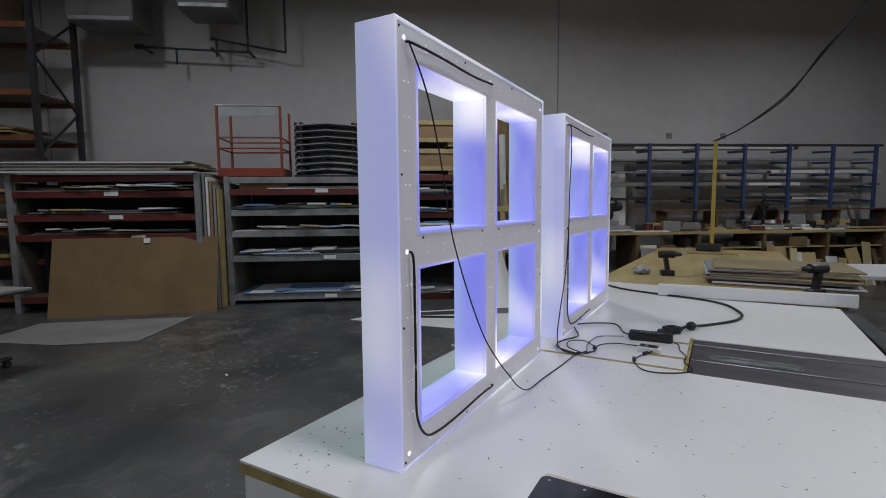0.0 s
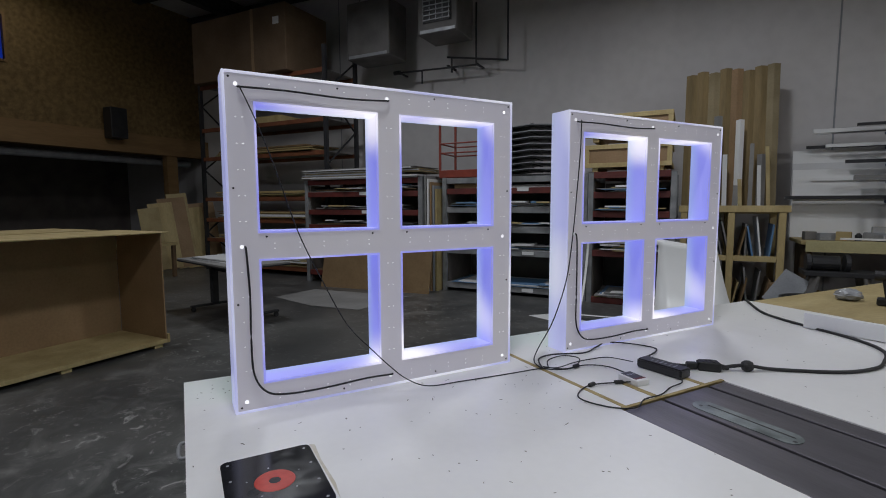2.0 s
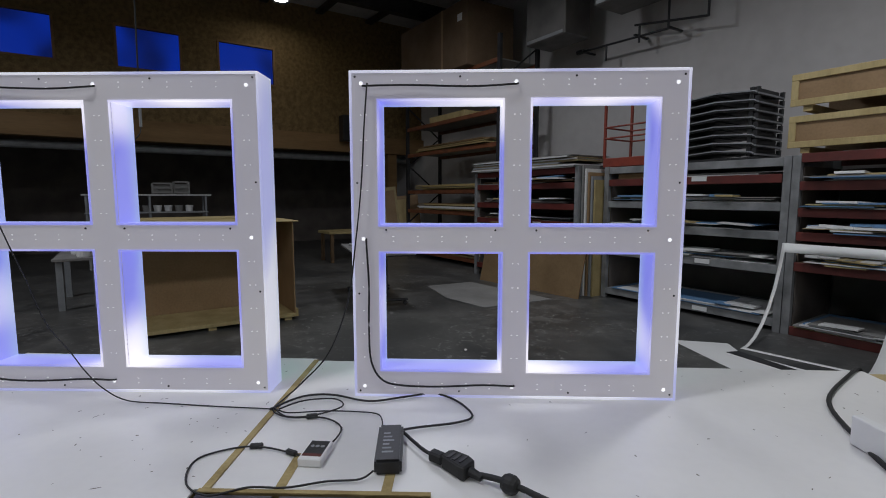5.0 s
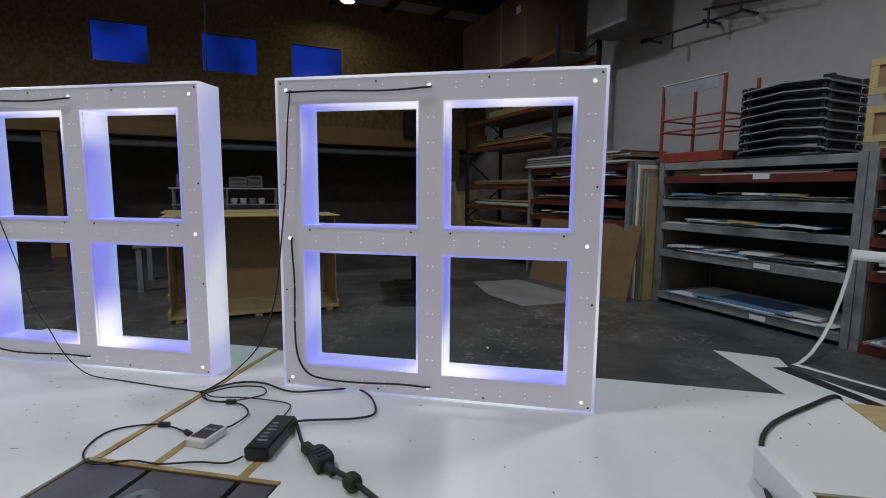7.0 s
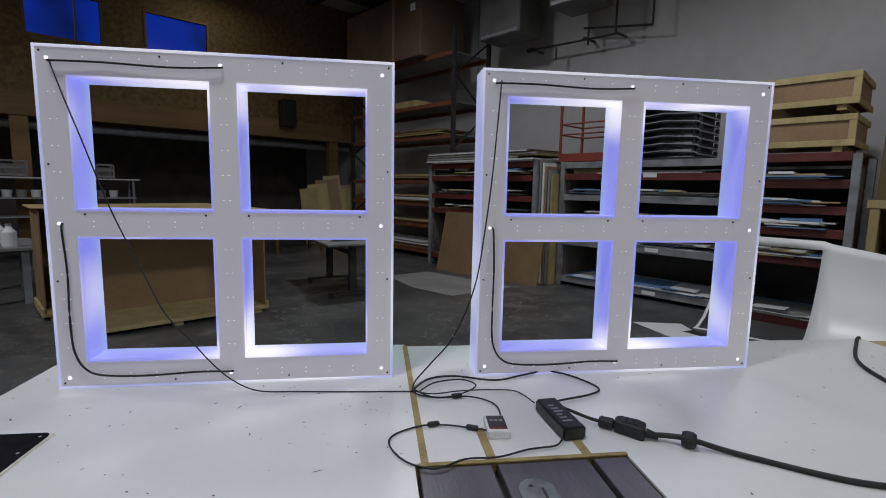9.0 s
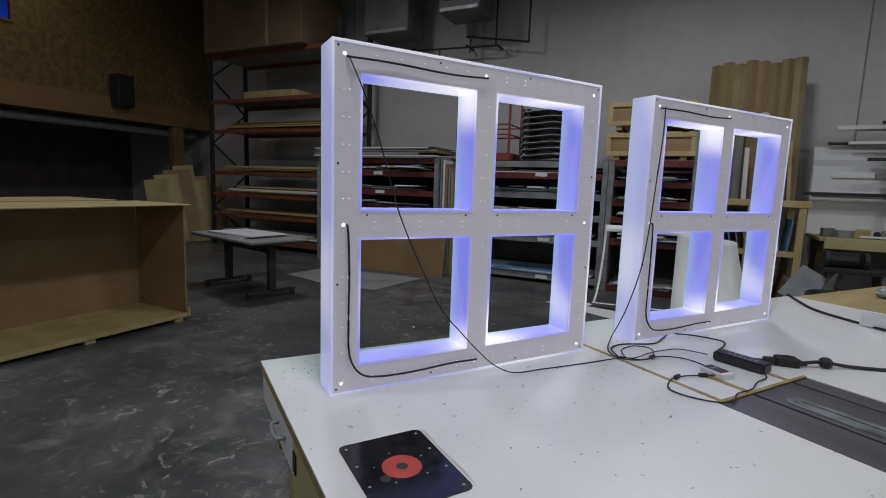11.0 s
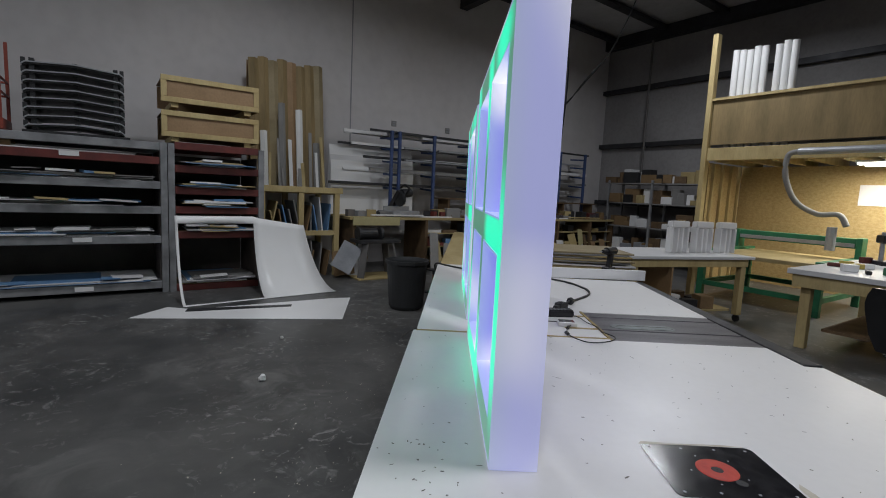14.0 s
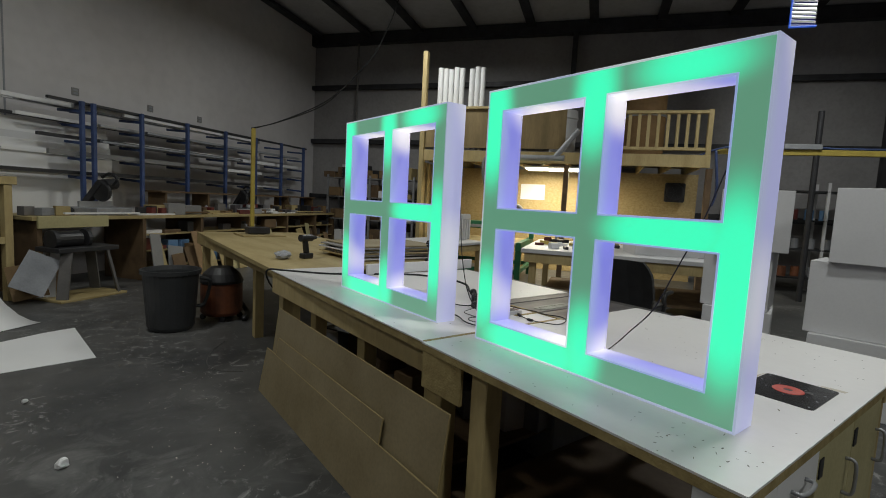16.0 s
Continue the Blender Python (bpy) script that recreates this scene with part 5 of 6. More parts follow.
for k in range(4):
    structure("trim_stud", shell((9.2 + 0.36 * k, 4.30, 0, 9.25 + 0.36 * k, 4.355, 2.39)), M_PINE, "bare pine stud")
# tubes over the work area
for k in (0, 1):
    fl = thing("tube_lamp", at(9.25 + 0.35 * k, 0.85, 2.36), "twin fluorescent tube lamp glowing beneath the mezzanine", "lamp", "tube lamps")
    part("housing", soft(shell((-0.07, 0, 0.0, 0.07, 1.22, 0.035)), 0.004), M_WHITE, fl)
    for x in (-0.04, 0.04):
        part("tube", rod(bmesh.new(), (x, 0.03, -0.02), (x, 1.19, -0.02), 0.016, 10), M_TUBE, fl)
data = bpy.data.lights.new("tube_light", "AREA")
data.shape, data.size, data.size_y, data.energy, data.color = "RECTANGLE", 0.5, 1.2, 80, (1.0, 0.93, 0.78)
new("tube_light", data).matrix_world = ROOM @ pose(9.42, 1.46, 2.3)
single("notice", shell((10.43, 1.72, 1.68, 10.448, 2.3, 2.05)), M_WHITE, ROOM, "white sheet of paper pinned on the board wall", "notice")
# rolls on the mezzanine
for k in range(8):
    b = 4.05 - 0.125 * k - (0.1 if k > 4 else 0)
    single("white_roll", rod(bmesh.new(), (0, 0, 0), (0, 0, 1.82 - 0.02 * (k % 3)), 0.058, 16), M_WHITE, ROOM @ pose(MU + 0.16, b, 2.662, 0, 0, 0), "tall roll of white material standing on the mezzanine", "roll", "white rolls")
bx = thing("dust_collector", at(10.4, -0.4, 2.661), "tall drum dust collector on the mezzanine", "dust collector")
part("drum", lathe(bmesh.new(), [(0.001, 0), (0.42, 0), (0.42, 1.9), (0.36, 1.95), (0.001, 1.96)], 28), M_BEAM, bx, "brown fibre drum")
for z in (0.05, 0.95, 1.82):
    part("hoop", lathe(bmesh.new(), [(0.421, z), (0.43, z + 0.01), (0.43, z + 0.05), (0.421, z + 0.06)], 28), M_ZINC, bx, "steel hoop")
bk = thing("steel_drum", at(9.8, 1.35, 2.661), "pale bucket and motor on the mezzanine", "drum")
part("bucket", lathe(bmesh.new(), [(0.001, 0), (0.28, 0), (0.3, 0.8), (0.32, 0.82), (0.3, 1.0), (0.001, 1.02)], 24), M_WHITEBOX, bk)
part("cone", lathe(bmesh.new(), [(0.1, 1.02), (0.12, 1.4), (0.001, 1.42)], 16), M_ZINC, bk)
dc = thing("dust_duct", ROOM, "shiny round dust duct with a flexible hose", "duct")
part("duct_run", rod(bmesh.new(), (MU - 0.2, 2.7, 2.52), (MU - 0.2, 1.2, 2.52), 0.06, 14), M_ZINC, dc)
part("duct_run", rod(bmesh.new(), (MU - 0.2, 1.38, 2.55), (MU - 0.2, 0.95, 3.1), 0.055, 14), M_ZINC, dc)
part("hose", tube(bmesh.new(), [(MU - 0.2, 2.7, 2.52), (MU - 0.2, 2.85, 2.45), (MU - 0.2, 2.85, 2.1), (MU - 0.1, 2.7, 1.7), (MU, 2.4, 1.5), (MU, 2.1, 1.5), (MU, 1.98, 1.32)], 0.045, 10), M_GALV, dc, "pale flexible hose")

# green router table
cn = thing("router_machine", at(7.55, 1.75), "green gantry router machine with a pale bed", "machine")
for x in (0.05, 1.75):
    for y in (0.05, 1.75):
        part("leg", soft(shell((x, y, 0, x + 0.1, y + 0.1, 0.66)), 0.004), M_GREEN, cn)
for y in (0.05, 1.75):
    part("side_beam", soft(shell((0, y, 0.661, 1.9, y + 0.1, 0.82)), 0.006), M_GREEN, cn)
    part("low_beam", shell((0.151, y + 0.02, 0.2, 1.749, y + 0.08, 0.28)), M_GREEN, cn)
for x in (0.05, 1.75):
    part("low_beam", shell((x + 0.02, 0.151, 0.2, x + 0.08, 1.749, 0.28)), M_GREEN, cn)
part("bed", soft(shell((0.06, 0.16, 0.72, 1.84, 1.74, 0.78)), 0.004), M_PLY, cn, "pale plywood bed")
for y in (0.0, 1.82):
    part("gantry_cheek", soft(shell((1.35, y, 0.821, 1.6, y + 0.08, 1.15)), 0.006), M_GREEN, cn)
part("gantry", soft(shell((1.38, 0.081, 0.98, 1.55, 1.819, 1.14)), 0.006), M_GREEN, cn)
part("gantry_rail", shell((1.35, 0.1, 1.0, 1.379, 1.8, 1.06)), M_ZINC, cn)
part("spindle", rod(bmesh.new(), (1.3, 0.4, 0.92), (1.3, 0.4, 1.3), 0.07, 16), M_GREY, cn)
# slotted parts on a rolling bench
rb = thing("rolling_bench", at(5.5, 2.95, 0, -18), "pine bench on casters with a white top", "workbench")
part("top", soft(shell((-1.3, -0.5, 0.86, 1.0, 0.5, 0.9)), 0.004), M_WHITEBOX, rb, "white top")
part("apron", shell((-0.92, -0.47, 0.76, 0.92, -0.44, 0.859)), M_PINE, rb)
part("apron", shell((-0.92, 0.44, 0.76, 0.92, 0.47, 0.859)), M_PINE, rb)
for x in (-0.9, 0.82):
    for y in (-0.46, 0.38):
        part("leg", soft(shell((x, y, 0.1, x + 0.085, y + 0.085, 0.759)), 0.004), M_PINE, rb)
        part("caster", rod(bmesh.new(), (x + 0.03, y + 0.04, 0.05), (x + 0.06, y + 0.04, 0.05), 0.05, 14), M_BLACK, rb)
part("lower_shelf", shell((-0.8, -0.37, 0.14, 0.8, 0.37, 0.17)), M_PLY, rb)
part("side_panel", shell((-0.3, -0.46, 0.171, -0.28, 0.36, 0.75)), M_BROWN, rb)
for k in range(3):
    sp = thing("slotted_part", at(5.55 + 0.4 * k, 2.85 - 0.12 * k, 0.9005, -12), "white slotted plastic part standing on the rolling bench", "plastic part", "slotted parts")
    part("top_bar", soft(shell((-0.16, -0.05, 0.34, 0.16, 0.05, 0.43)), 0.012, 2), M_WHITE, sp)
    for x in (-0.16, -0.055, 0.03, 0.13):
        part("bar", soft(shell((x, -0.05, 0.0, x + 0.03, 0.05, 0.339)), 0.005), M_WHITE, sp)
rbx = random.Random(31)
for k in range(9):
    single("tool_box", soft(shell((0, 0, 0, rbx.uniform(0.1, 0.28), rbx.uniform(0.1, 0.2), rbx.uniform(0.04, 0.2))), 0.005), rbx.choice([M_BLACK, M_WHITEBOX, M_CARD, M_DARKWOOD, M_GREY, M_RED]), at(5.5, 2.95, 0, -18) @ pose(-0.22 + 0.09 * k, -0.34 + 0.2 * (k % 3), 0.1705, 0, 0, rbx.uniform(-12, 12)), "small box stored on the rolling bench's shelf", "box", "boxes on the rolling bench")
# work table with small machines and a white panel
wt = thing("work_table", at(6.0, -1.7), "heavy timber work table with a pale top", "workbench")
part("top", soft(shell((-0.5, 0, 0.84, 1.9, 3.2, 0.9)), 0.005), M_WHITEBOX, wt, "pale scuffed top")
part("apron", soft(shell((-0.47, 0.05, 0.7, -0.43, 3.15, 0.839)), 0.003), M_PINE, wt)
part("apron", soft(shell((-0.42, 3.1, 0.7, 1.8, 3.14, 0.839)), 0.003), M_PINE, wt)
for x in (-0.4, 1.7):
    for y in (0.1, 1.5, 2.98):
        part("leg", soft(shell((x, y, 0, x + 0.1, y + 0.1, 0.699)), 0.004), M_PINE, wt)
part("lower_shelf", shell((-0.2, 0.2, 0.2, 1.6, 2.9, 0.23)), M_DARKWOOD, wt)
single("white_box", soft(shell((0, 0, 0, 0.6, 1.3, 0.53)), 0.004), M_WHITEBOX, ROOM @ pose(6.2, -1.35, 0.902, 0, 0, 14), "long white cabinet box standing on the work table", "box")
for k in range(3):
    mcn = thing("bench_machine", at(7.0 + 0.2 * k, 0.2 + 0.45 * k, 0.901, 20 * k), "dark small bench machine on the work table", "machine", "bench machines")
    part("base", soft(shell((-0.15, -0.12, 0, 0.15, 0.12, 0.05)), 0.005), M_BLACKSTEEL, mcn)
    part("column", rod(bmesh.new(), (0, 0.06, 0.051), (0, 0.06, 0.42), 0.025, 12), M_ZINC, mcn)
    part("head", soft(shell((-0.09, -0.14, 0.28, 0.09, 0.1, 0.38)), 0.01), M_BLACK, mcn)
for k in range(12):
    single("small_tool", soft(shell((0, 0, 0, 0.05 + 0.02 * (k % 4), 0.14, 0.04 + 0.02 * (k % 3))), 0.006), cl.choice([M_RED, M_YELLOW, M_BLACK, M_WHITE, M_GREEN, M_GREY]), at(5.8 + cl.uniform(0, 1.6), 0.2 + cl.uniform(0, 1.1), 0.902, cl.uniform(0, 180)), "small tool or bottle on the work table", "tool", "table clutter")
# office chair
ch = thing("office_chair", at(4.1, -0.05, 0, 62), "black swivel office chair with armrests", "chair")
part("seat", soft(shell((-0.25, -0.25, 0.44, 0.25, 0.25, 0.53)), 0.04, 3), M_BLACK, ch)
bm = bmesh.new()
rows_b = []
for k in range(9):
    z = 0.52 + k * 0.062
    half = 0.27 * (1 - max(0.0, (k - 5) / 3.4) ** 2 * 0.42) * (0.86 + 0.14 * min(1, k / 2))
    rows_b.append([[bm.verts.new((x * half, 0.25 + 0.03 * (1 - x * x) * -1 + 0.02 * k + t * 0.05, z)) for x in (-1, -0.6, 0, 0.6, 1)] for t in (0, 1)])
for r0, r1 in zip(rows_b, rows_b[1:]):
    for i in range(4):
        for t in (0, 1):
            bm.faces.new((r0[t][i], r0[t][i + 1], r1[t][i + 1], r1[t][i]))
    for i in (0, 4):
        bm.faces.new((r0[0][i], r0[1][i], r1[1][i], r1[0][i]))
for rr in (rows_b[0], rows_b[-1]):
    for i in range(4):
        bm.faces.new((rr[0][i], rr[0][i + 1], rr[1][i + 1], rr[1][i]))
part("backrest", bm, M_BLACK, ch)
part("back_stem", beam(bmesh.new(), (0, 0.2, 0.46), (0, 0.31, 0.75), 0.06, 0.02), M_BLACK, ch)
part("gas_column", rod(bmesh.new(), (0, 0, 0.1), (0, 0, 0.44), 0.028, 12), M_BLACKSTEEL, ch)
for x in (-0.29, 0.29):
    part("armrest", tube(bmesh.new(), [(x * 0.8, 0.1, 0.46), (x, 0.1, 0.5), (x, 0.08, 0.66), (x, -0.1, 0.68)], 0.022), M_BLACK, ch)
for k in range(5):
    q = radians(72 * k)
    sp = part("spoke", beam(bmesh.new(), (0, 0, 0.12), (0.3 * math.cos(q), 0.3 * math.sin(q), 0.075), 0.04, 0.03), M_BLACK, ch)
    part("caster", rod(bmesh.new(), (0.3 * math.cos(q) - 0.02, 0.3 * math.sin(q), 0.03), (0.3 * math.cos(q) + 0.02, 0.3 * math.sin(q), 0.03), 0.03, 10), M_BLACK, sp)
# two stacks of white cabinet boxes, each turned a little about its near corner
for x, y, turns in ((1.10, -3.8, (17, 14, 20)), (0.06, -3.33, (9, 6, 8))):
    for k, turn in enumerate(turns):
        single("white_box", soft(shell((0, -0.62, 0, 0.6, 0, 0.596)), 0.004), M_WHITEBOX, pose(x + (0.08, 0.13, 0.0)[k], y - (0.0, 0.03, 0.0)[k], 0.598 * k + 0.001, 0, 0, turn), "plain white cabinet box in a stack on the floor", "box", "white boxes")
# shelves by the end wall
es = thing("steel_shelves", at(10.2, 5.0), "steel shelves crowded with white parts by the end wall", "shelving")
for x in (0, 0.6):
    for y in (0, 1.25, 2.5):
        part("post", shell((x, y, 0, x + 0.05, y + 0.05, 2.1)), M_ZINC, es)
for z in (0.3, 0.9, 1.5, 2.0):
    part("shelf", shell((0, 0, z, 0.65, 2.55, z + 0.03)), M_GALV, es)
for k in range(60):
    z = (0.331, 0.931, 1.531, 2.031)[k % 4]
    single("carton", soft(shell((0, 0, 0, cl.uniform(0.15, 0.4), cl.uniform(0.15, 0.4), cl.uniform(0.1, 0.38))), 0.006), cl.choice([M_WHITE, M_WHITEBOX, M_CARD, M_GALV, M_BLACK, M_PLY, M_DARKWOOD, M_GREY]), at(10.2 + cl.uniform(0, 0.18), 5.05 + 0.039 * k, z, cl.uniform(-12, 12)), "carton or white part on the steel shelves", "carton", "shelf cartons")
# dark shelves and posts by the end wall
ds = thing("steel_shelves", at(10.2, -5.6), "dark steel shelves with paint tins", "shelving")
for y in (0, 1.6, 3.2):
    for x in (0, 0.6):
        part("post", shell((x, y, 0, x + 0.05, y + 0.05, 2.3)), M_WHITEBOX, ds)
for z in (0.3, 0.9, 1.5, 2.1):
    part("shelf", shell((0, 0, z, 0.65, 3.25, z + 0.03)), M_BLACKSTEEL, ds)
for k in range(30):
    z = (0.331, 0.931, 1.531)[k % 3]
    single("tin", lathe(bmesh.new(), [(0.001, 0), (0.08, 0), (0.08, 0.2), (0.075, 0.21), (0.001, 0.2)], 14), cl.choice([M_WHITE, M_RED, M_GREY, M_BLACK, M_ORANGE, M_STUFFBLUE]), at(10.35 + cl.uniform(0, 0.2), -5.45 + 0.1 * k, z), "paint tin standing on the dark shelves", "tin", "paint tins")
# narrow bench with jugs
nb = thing("narrow_bench", at(7.4, -2.35), "narrow dark timber bench with plastic jugs", "workbench")
part("top", soft(shell((0, 0, 0.86, 0.5, 0.7, 0.9)), 0.004), M_PLY, nb)
part("backboard", shell((0.48, 0, 0.901, 0.5, 0.7, 1.15)), M_PLY, nb)
for x in (0.02, 0.4):
    for y in (0.02, 0.6):
        part("leg", shell((x, y, 0, x + 0.08, y + 0.08, 0.859)), M_DARKWOOD, nb)
for k in range(3):
    j = thing("plastic_jug", at(7.6, -2.2 + 0.2 * k, 0.901), "white plastic jug standing on the narrow bench", "jug", "jugs")
    part("jug_body", lathe(bmesh.new(), [(0.001, 0), (0.075, 0.0), (0.08, 0.02), (0.08, 0.19), (0.035, 0.25), (0.03, 0.27)], 16), M_WHITE, j)
    part("cap", lathe(bmesh.new(), [(0.033, 0.271), (0.033, 0.295), (0.001, 0.296)], 12), M_WHITE, j)
# hanging blue-lit louvre
bl = thing("blue_lamp", at(8.0, -2.67, 4.66), "hanging louvred lamp glowing blue", "lamp")
part("glow_panel", shell((0.0, 0.02, 0.02, 0.02, 0.36, 1.0)), M_BLUEGLASS, bl, "blue glowing panel")
part("lamp_frame", shell((-0.03, 0, 0, 0.03, 0.38, 0.018), (-0.03, 0.362, 0.019, 0.03, 0.38, 1.0)), shine("blue_edge", (0.02, 0.12, 0.9), 0.55, (0.02, 0.03, 0.08)), bl, "bright blue edge")
for k in range(14):
    part("slat", beam(bmesh.new(), (-0.012, 0.02, 0.06 + 0.065 * k), (-0.012, 0.36, 0.09 + 0.065 * k), 0.02, 0.03), M_BLACK, bl)
for y in (0.05, 0.33):
    part("hanger", rod(bmesh.new(), (0, y, 1.0), (0, y, roof(8) - 4.67), 0.01, 6), M_BLACKSTEEL, bl)

# ---- clutter on the bench ----
ps = thing("power_brick", pose(1.598, -0.40, 0.8975, 0, 0, 5), "black power supply brick with a printed label", "power supply")
part("brick_body", soft(shell((-0.035, -0.1, 0, 0.035, 0.1, 0.04)), 0.006, 2), M_BLACK, ps)
for k in range(6):
    part("print_bar", shell((-0.018, -0.06 + 0.02 * k, 0.0401, 0.012 - 0.006 * (k % 3), -0.052 + 0.02 * k, 0.0405)), M_GREY, ps)
ctl = thing("dimmer_box", pose(1.40, -0.42, 0.8975, 0, 0, -4), "small white dimmer box with a dark and red label", "controller")
part("box", soft(shell((-0.032, -0.05, 0, 0.032, 0.05, 0.024)), 0.003), M_WHITE, ctl)
part("label", shell((-0.026, -0.022, 0.0241, 0.026, 0.044, 0.0246)), M_BLACK, ctl, "dark label")
part("label_band", shell((-0.026, -0.036, 0.0241, 0.026, -0.0225, 0.0246)), M_RED, ctl, "red band")
for k in range(3):
    part("button", lathe(bmesh.new(), [(0.001, 0.0262), (0.005, 0.026), (0.006, 0.0247)], 10, Matrix.Translation((-0.014 + 0.014 * k, 0.015, 0))), M_GREY, ctl)
pl = thing("mains_plug", pose(1.78, -0.475, 0.8975, 0, 0, -36), "black moulded mains plug and coupler", "plug")
part("plug_body", soft(slab([(-0.04, -0.014), (0.03, -0.03), (0.045, -0.03), (0.045, 0.02), (0.02, 0.026), (-0.028, 0.03), (-0.04, 0.018)], 0, 0.038), 0.004, 1), M_RUBBER, pl)
for k in range(3):
    part("grip_rib", shell((-0.02 + 0.018 * k, -0.016, 0.0381, -0.012 + 0.018 * k, 0.016, 0.0405)), M_BLACK, pl)
part("coupler", soft(shell((-0.085, -0.014, 0.004, -0.041, 0.014, 0.032)), 0.005), M_RUBBER, pl)
part("sleeve", rod(bmesh.new(), (0.046, -0.004, 0.018), (0.08, -0.004, 0.013), 0.013, 12, 0.009), M_RUBBER, pl)
single("ferrite_choke", lathe(bmesh.new(), [(0.006, -0.02), (0.018, -0.018), (0.023, -0.008), (0.023, 0.008), (0.018, 0.018), (0.006, 0.02)], 18, pose(0, 0, 0.023, 0, 90, -36)), M_RUBBER, pose(1.908, -0.565, 0.8975), "round black ferrite knob on the mains cable", "ferrite choke")
ZB = 0.902


def cable(points, r, label, name="cable", z=ZB):
    return single(name, tube(bmesh.new(), [(p[0], p[1], p[2] if len(p) > 2 else z + 0.0) for p in points], r), M_RUBBER, I4, label, "cable", "cables on the bench")


cable([(1.83, -0.51, 0.911), (1.9, -0.56, 0.923), (2.01, -0.62, 0.906), (2.2, -0.76, 0.905), (2.36, -0.81, 0.905), (2.5, -0.8, 0.905), (2.72, -0.72, 0.905), (2.85, -0.55, 0.905), (2.93, -0.3, 0.905), (3.05, -0.02, 0.905), (3.3, 0.22, 0.905), (3.42, 0.315, 0.9), (3.45, 0.325, 0.84), (3.45, 0.25, 0.72), (3.48, 0.05, 0.62)], 0.0075, "thick black mains cable looping over the white bench", "mains_cable")
cable([(1.716, -0.428, 0.915), (1.69, -0.40, 0.914), (1.655, -0.35, 0.914), (1.62, -0.30, 0.914), (1.592, -0.299, 0.914)], 0.005, "short black lead joining brick and plug")
cable([(0.045, -0.012, 1.97), (0.09, -0.033, 1.858), (0.14, -0.039, 1.717), (0.18, -0.038, 1.59), (0.22, -0.037, 1.475), (0.292, -0.046, 1.316), (0.364, -0.063, 1.172), (0.453, -0.074, 1.069), (0.513, -0.088, 1.005), (0.575, -0.095, 0.95), (0.66, -0.1, 0.91), (0.8, -0.105, 0.904), (1.0, -0.125, 0.904), (1.17, -0.14, 0.905), (1.24, -0.17, 0.907), (1.34, -0.15, 0.905), (1.44, -0.15, 0.905), (1.53, -0.17, 0.905), (1.56, -0.28, 0.912)], 0.0022, "thin black cable hanging across the frame to the brick")
cable([(1.482, -0.02, 1.97), (1.472, -0.028, 1.84), (1.458, -0.025, 1.64), (1.436, -0.028, 1.445), (1.405, -0.025, 1.243), (1.334, -0.02, 1.06), (1.24, -0.035, 0.954), (1.19, -0.07, 0.912), (1.18, -0.15, 0.906), (1.25, -0.2, 0.906), (1.36, -0.2, 0.906), (1.43, -0.26, 0.906), (1.43, -0.35, 0.908), (1.41, -0.37, 0.912)], 0.0027, "thin black cable hanging from the frame to the dimmer")
cable([(1.17, -0.15, 0.909), (1.24, -0.04, 0.906), (1.34, -0.02, 0.906), (1.48, -0.07, 0.906), (1.6, -0.03, 0.906), (1.7, 0.0, 0.906), (1.78, -0.06, 0.906), (1.83, -0.17, 0.906), (1.78, -0.22, 0.906), (1.66, -0.26, 0.908), (1.6, -0.3, 0.915)], 0.0036, "black cable looped loosely on the bench")
cable([(1.18, -0.14, 0.911), (1.24, -0.2, 0.909), (1.32, -0.19, 0.908), (1.40, -0.12, 0.908), (1.36, -0.06, 0.908), (1.26, -0.08, 0.909), (1.2, -0.15, 0.91)], 0.0026, "thin black cable coiled on the bench")
cable([(1.37, -0.435, 0.908), (1.33, -0.41, 0.904), (1.25, -0.385, 0.905), (1.18, -0.385, 0.905), (1.10, -0.43, 0.904), (1.09, -0.49, 0.904), (1.13, -0.57, 0.905), (1.2, -0.605, 0.904), (1.28, -0.57, 0.904), (1.37, -0.57, 0.905), (1.46, -0.54, 0.904), (1.54, -0.53, 0.905), (1.57, -0.5, 0.91)], 0.0026, "thin black lead looping from dimmer to brick")
for x, y, q in ((1.22, -0.378, 10), (1.33, -0.41, -25), (1.32, -0.188, 12)):
    single("barrel_connector", soft(shell((-0.018, -0.007, 0, 0.018, 0.007, 0.014)), 0.003), M_RUBBER, pose(x, y, 0.8985, 0, 0, q), "small black barrel connector on a cable", "connector", "cable connectors")


def drill(m):
    ob = thing("cordless_drill", m, "black cordless drill standing on its battery", "drill", "cordless drills")
    part("battery", soft(shell((-0.06, -0.04, 0, 0.06, 0.04, 0.05)), 0.008), M_BLACK, ob)
    part("grip", beam(bmesh.new(), (0.0, 0, 0.05), (-0.02, 0, 0.17), 0.045, 0.036), M_BLACK, ob)
    part("motor_case", rod(bmesh.new(), (-0.08, 0, 0.2), (0.06, 0, 0.2), 0.035, 16), M_BLACK, ob)
    part("chuck", rod(bmesh.new(), (0.06, 0, 0.2), (0.12, 0, 0.2), 0.024, 14, 0.016), M_BLACKSTEEL, ob)
    part("bit", rod(bmesh.new(), (0.12, 0, 0.2), (0.18, 0, 0.2), 0.004, 8), M_ZINC, ob)
    return ob


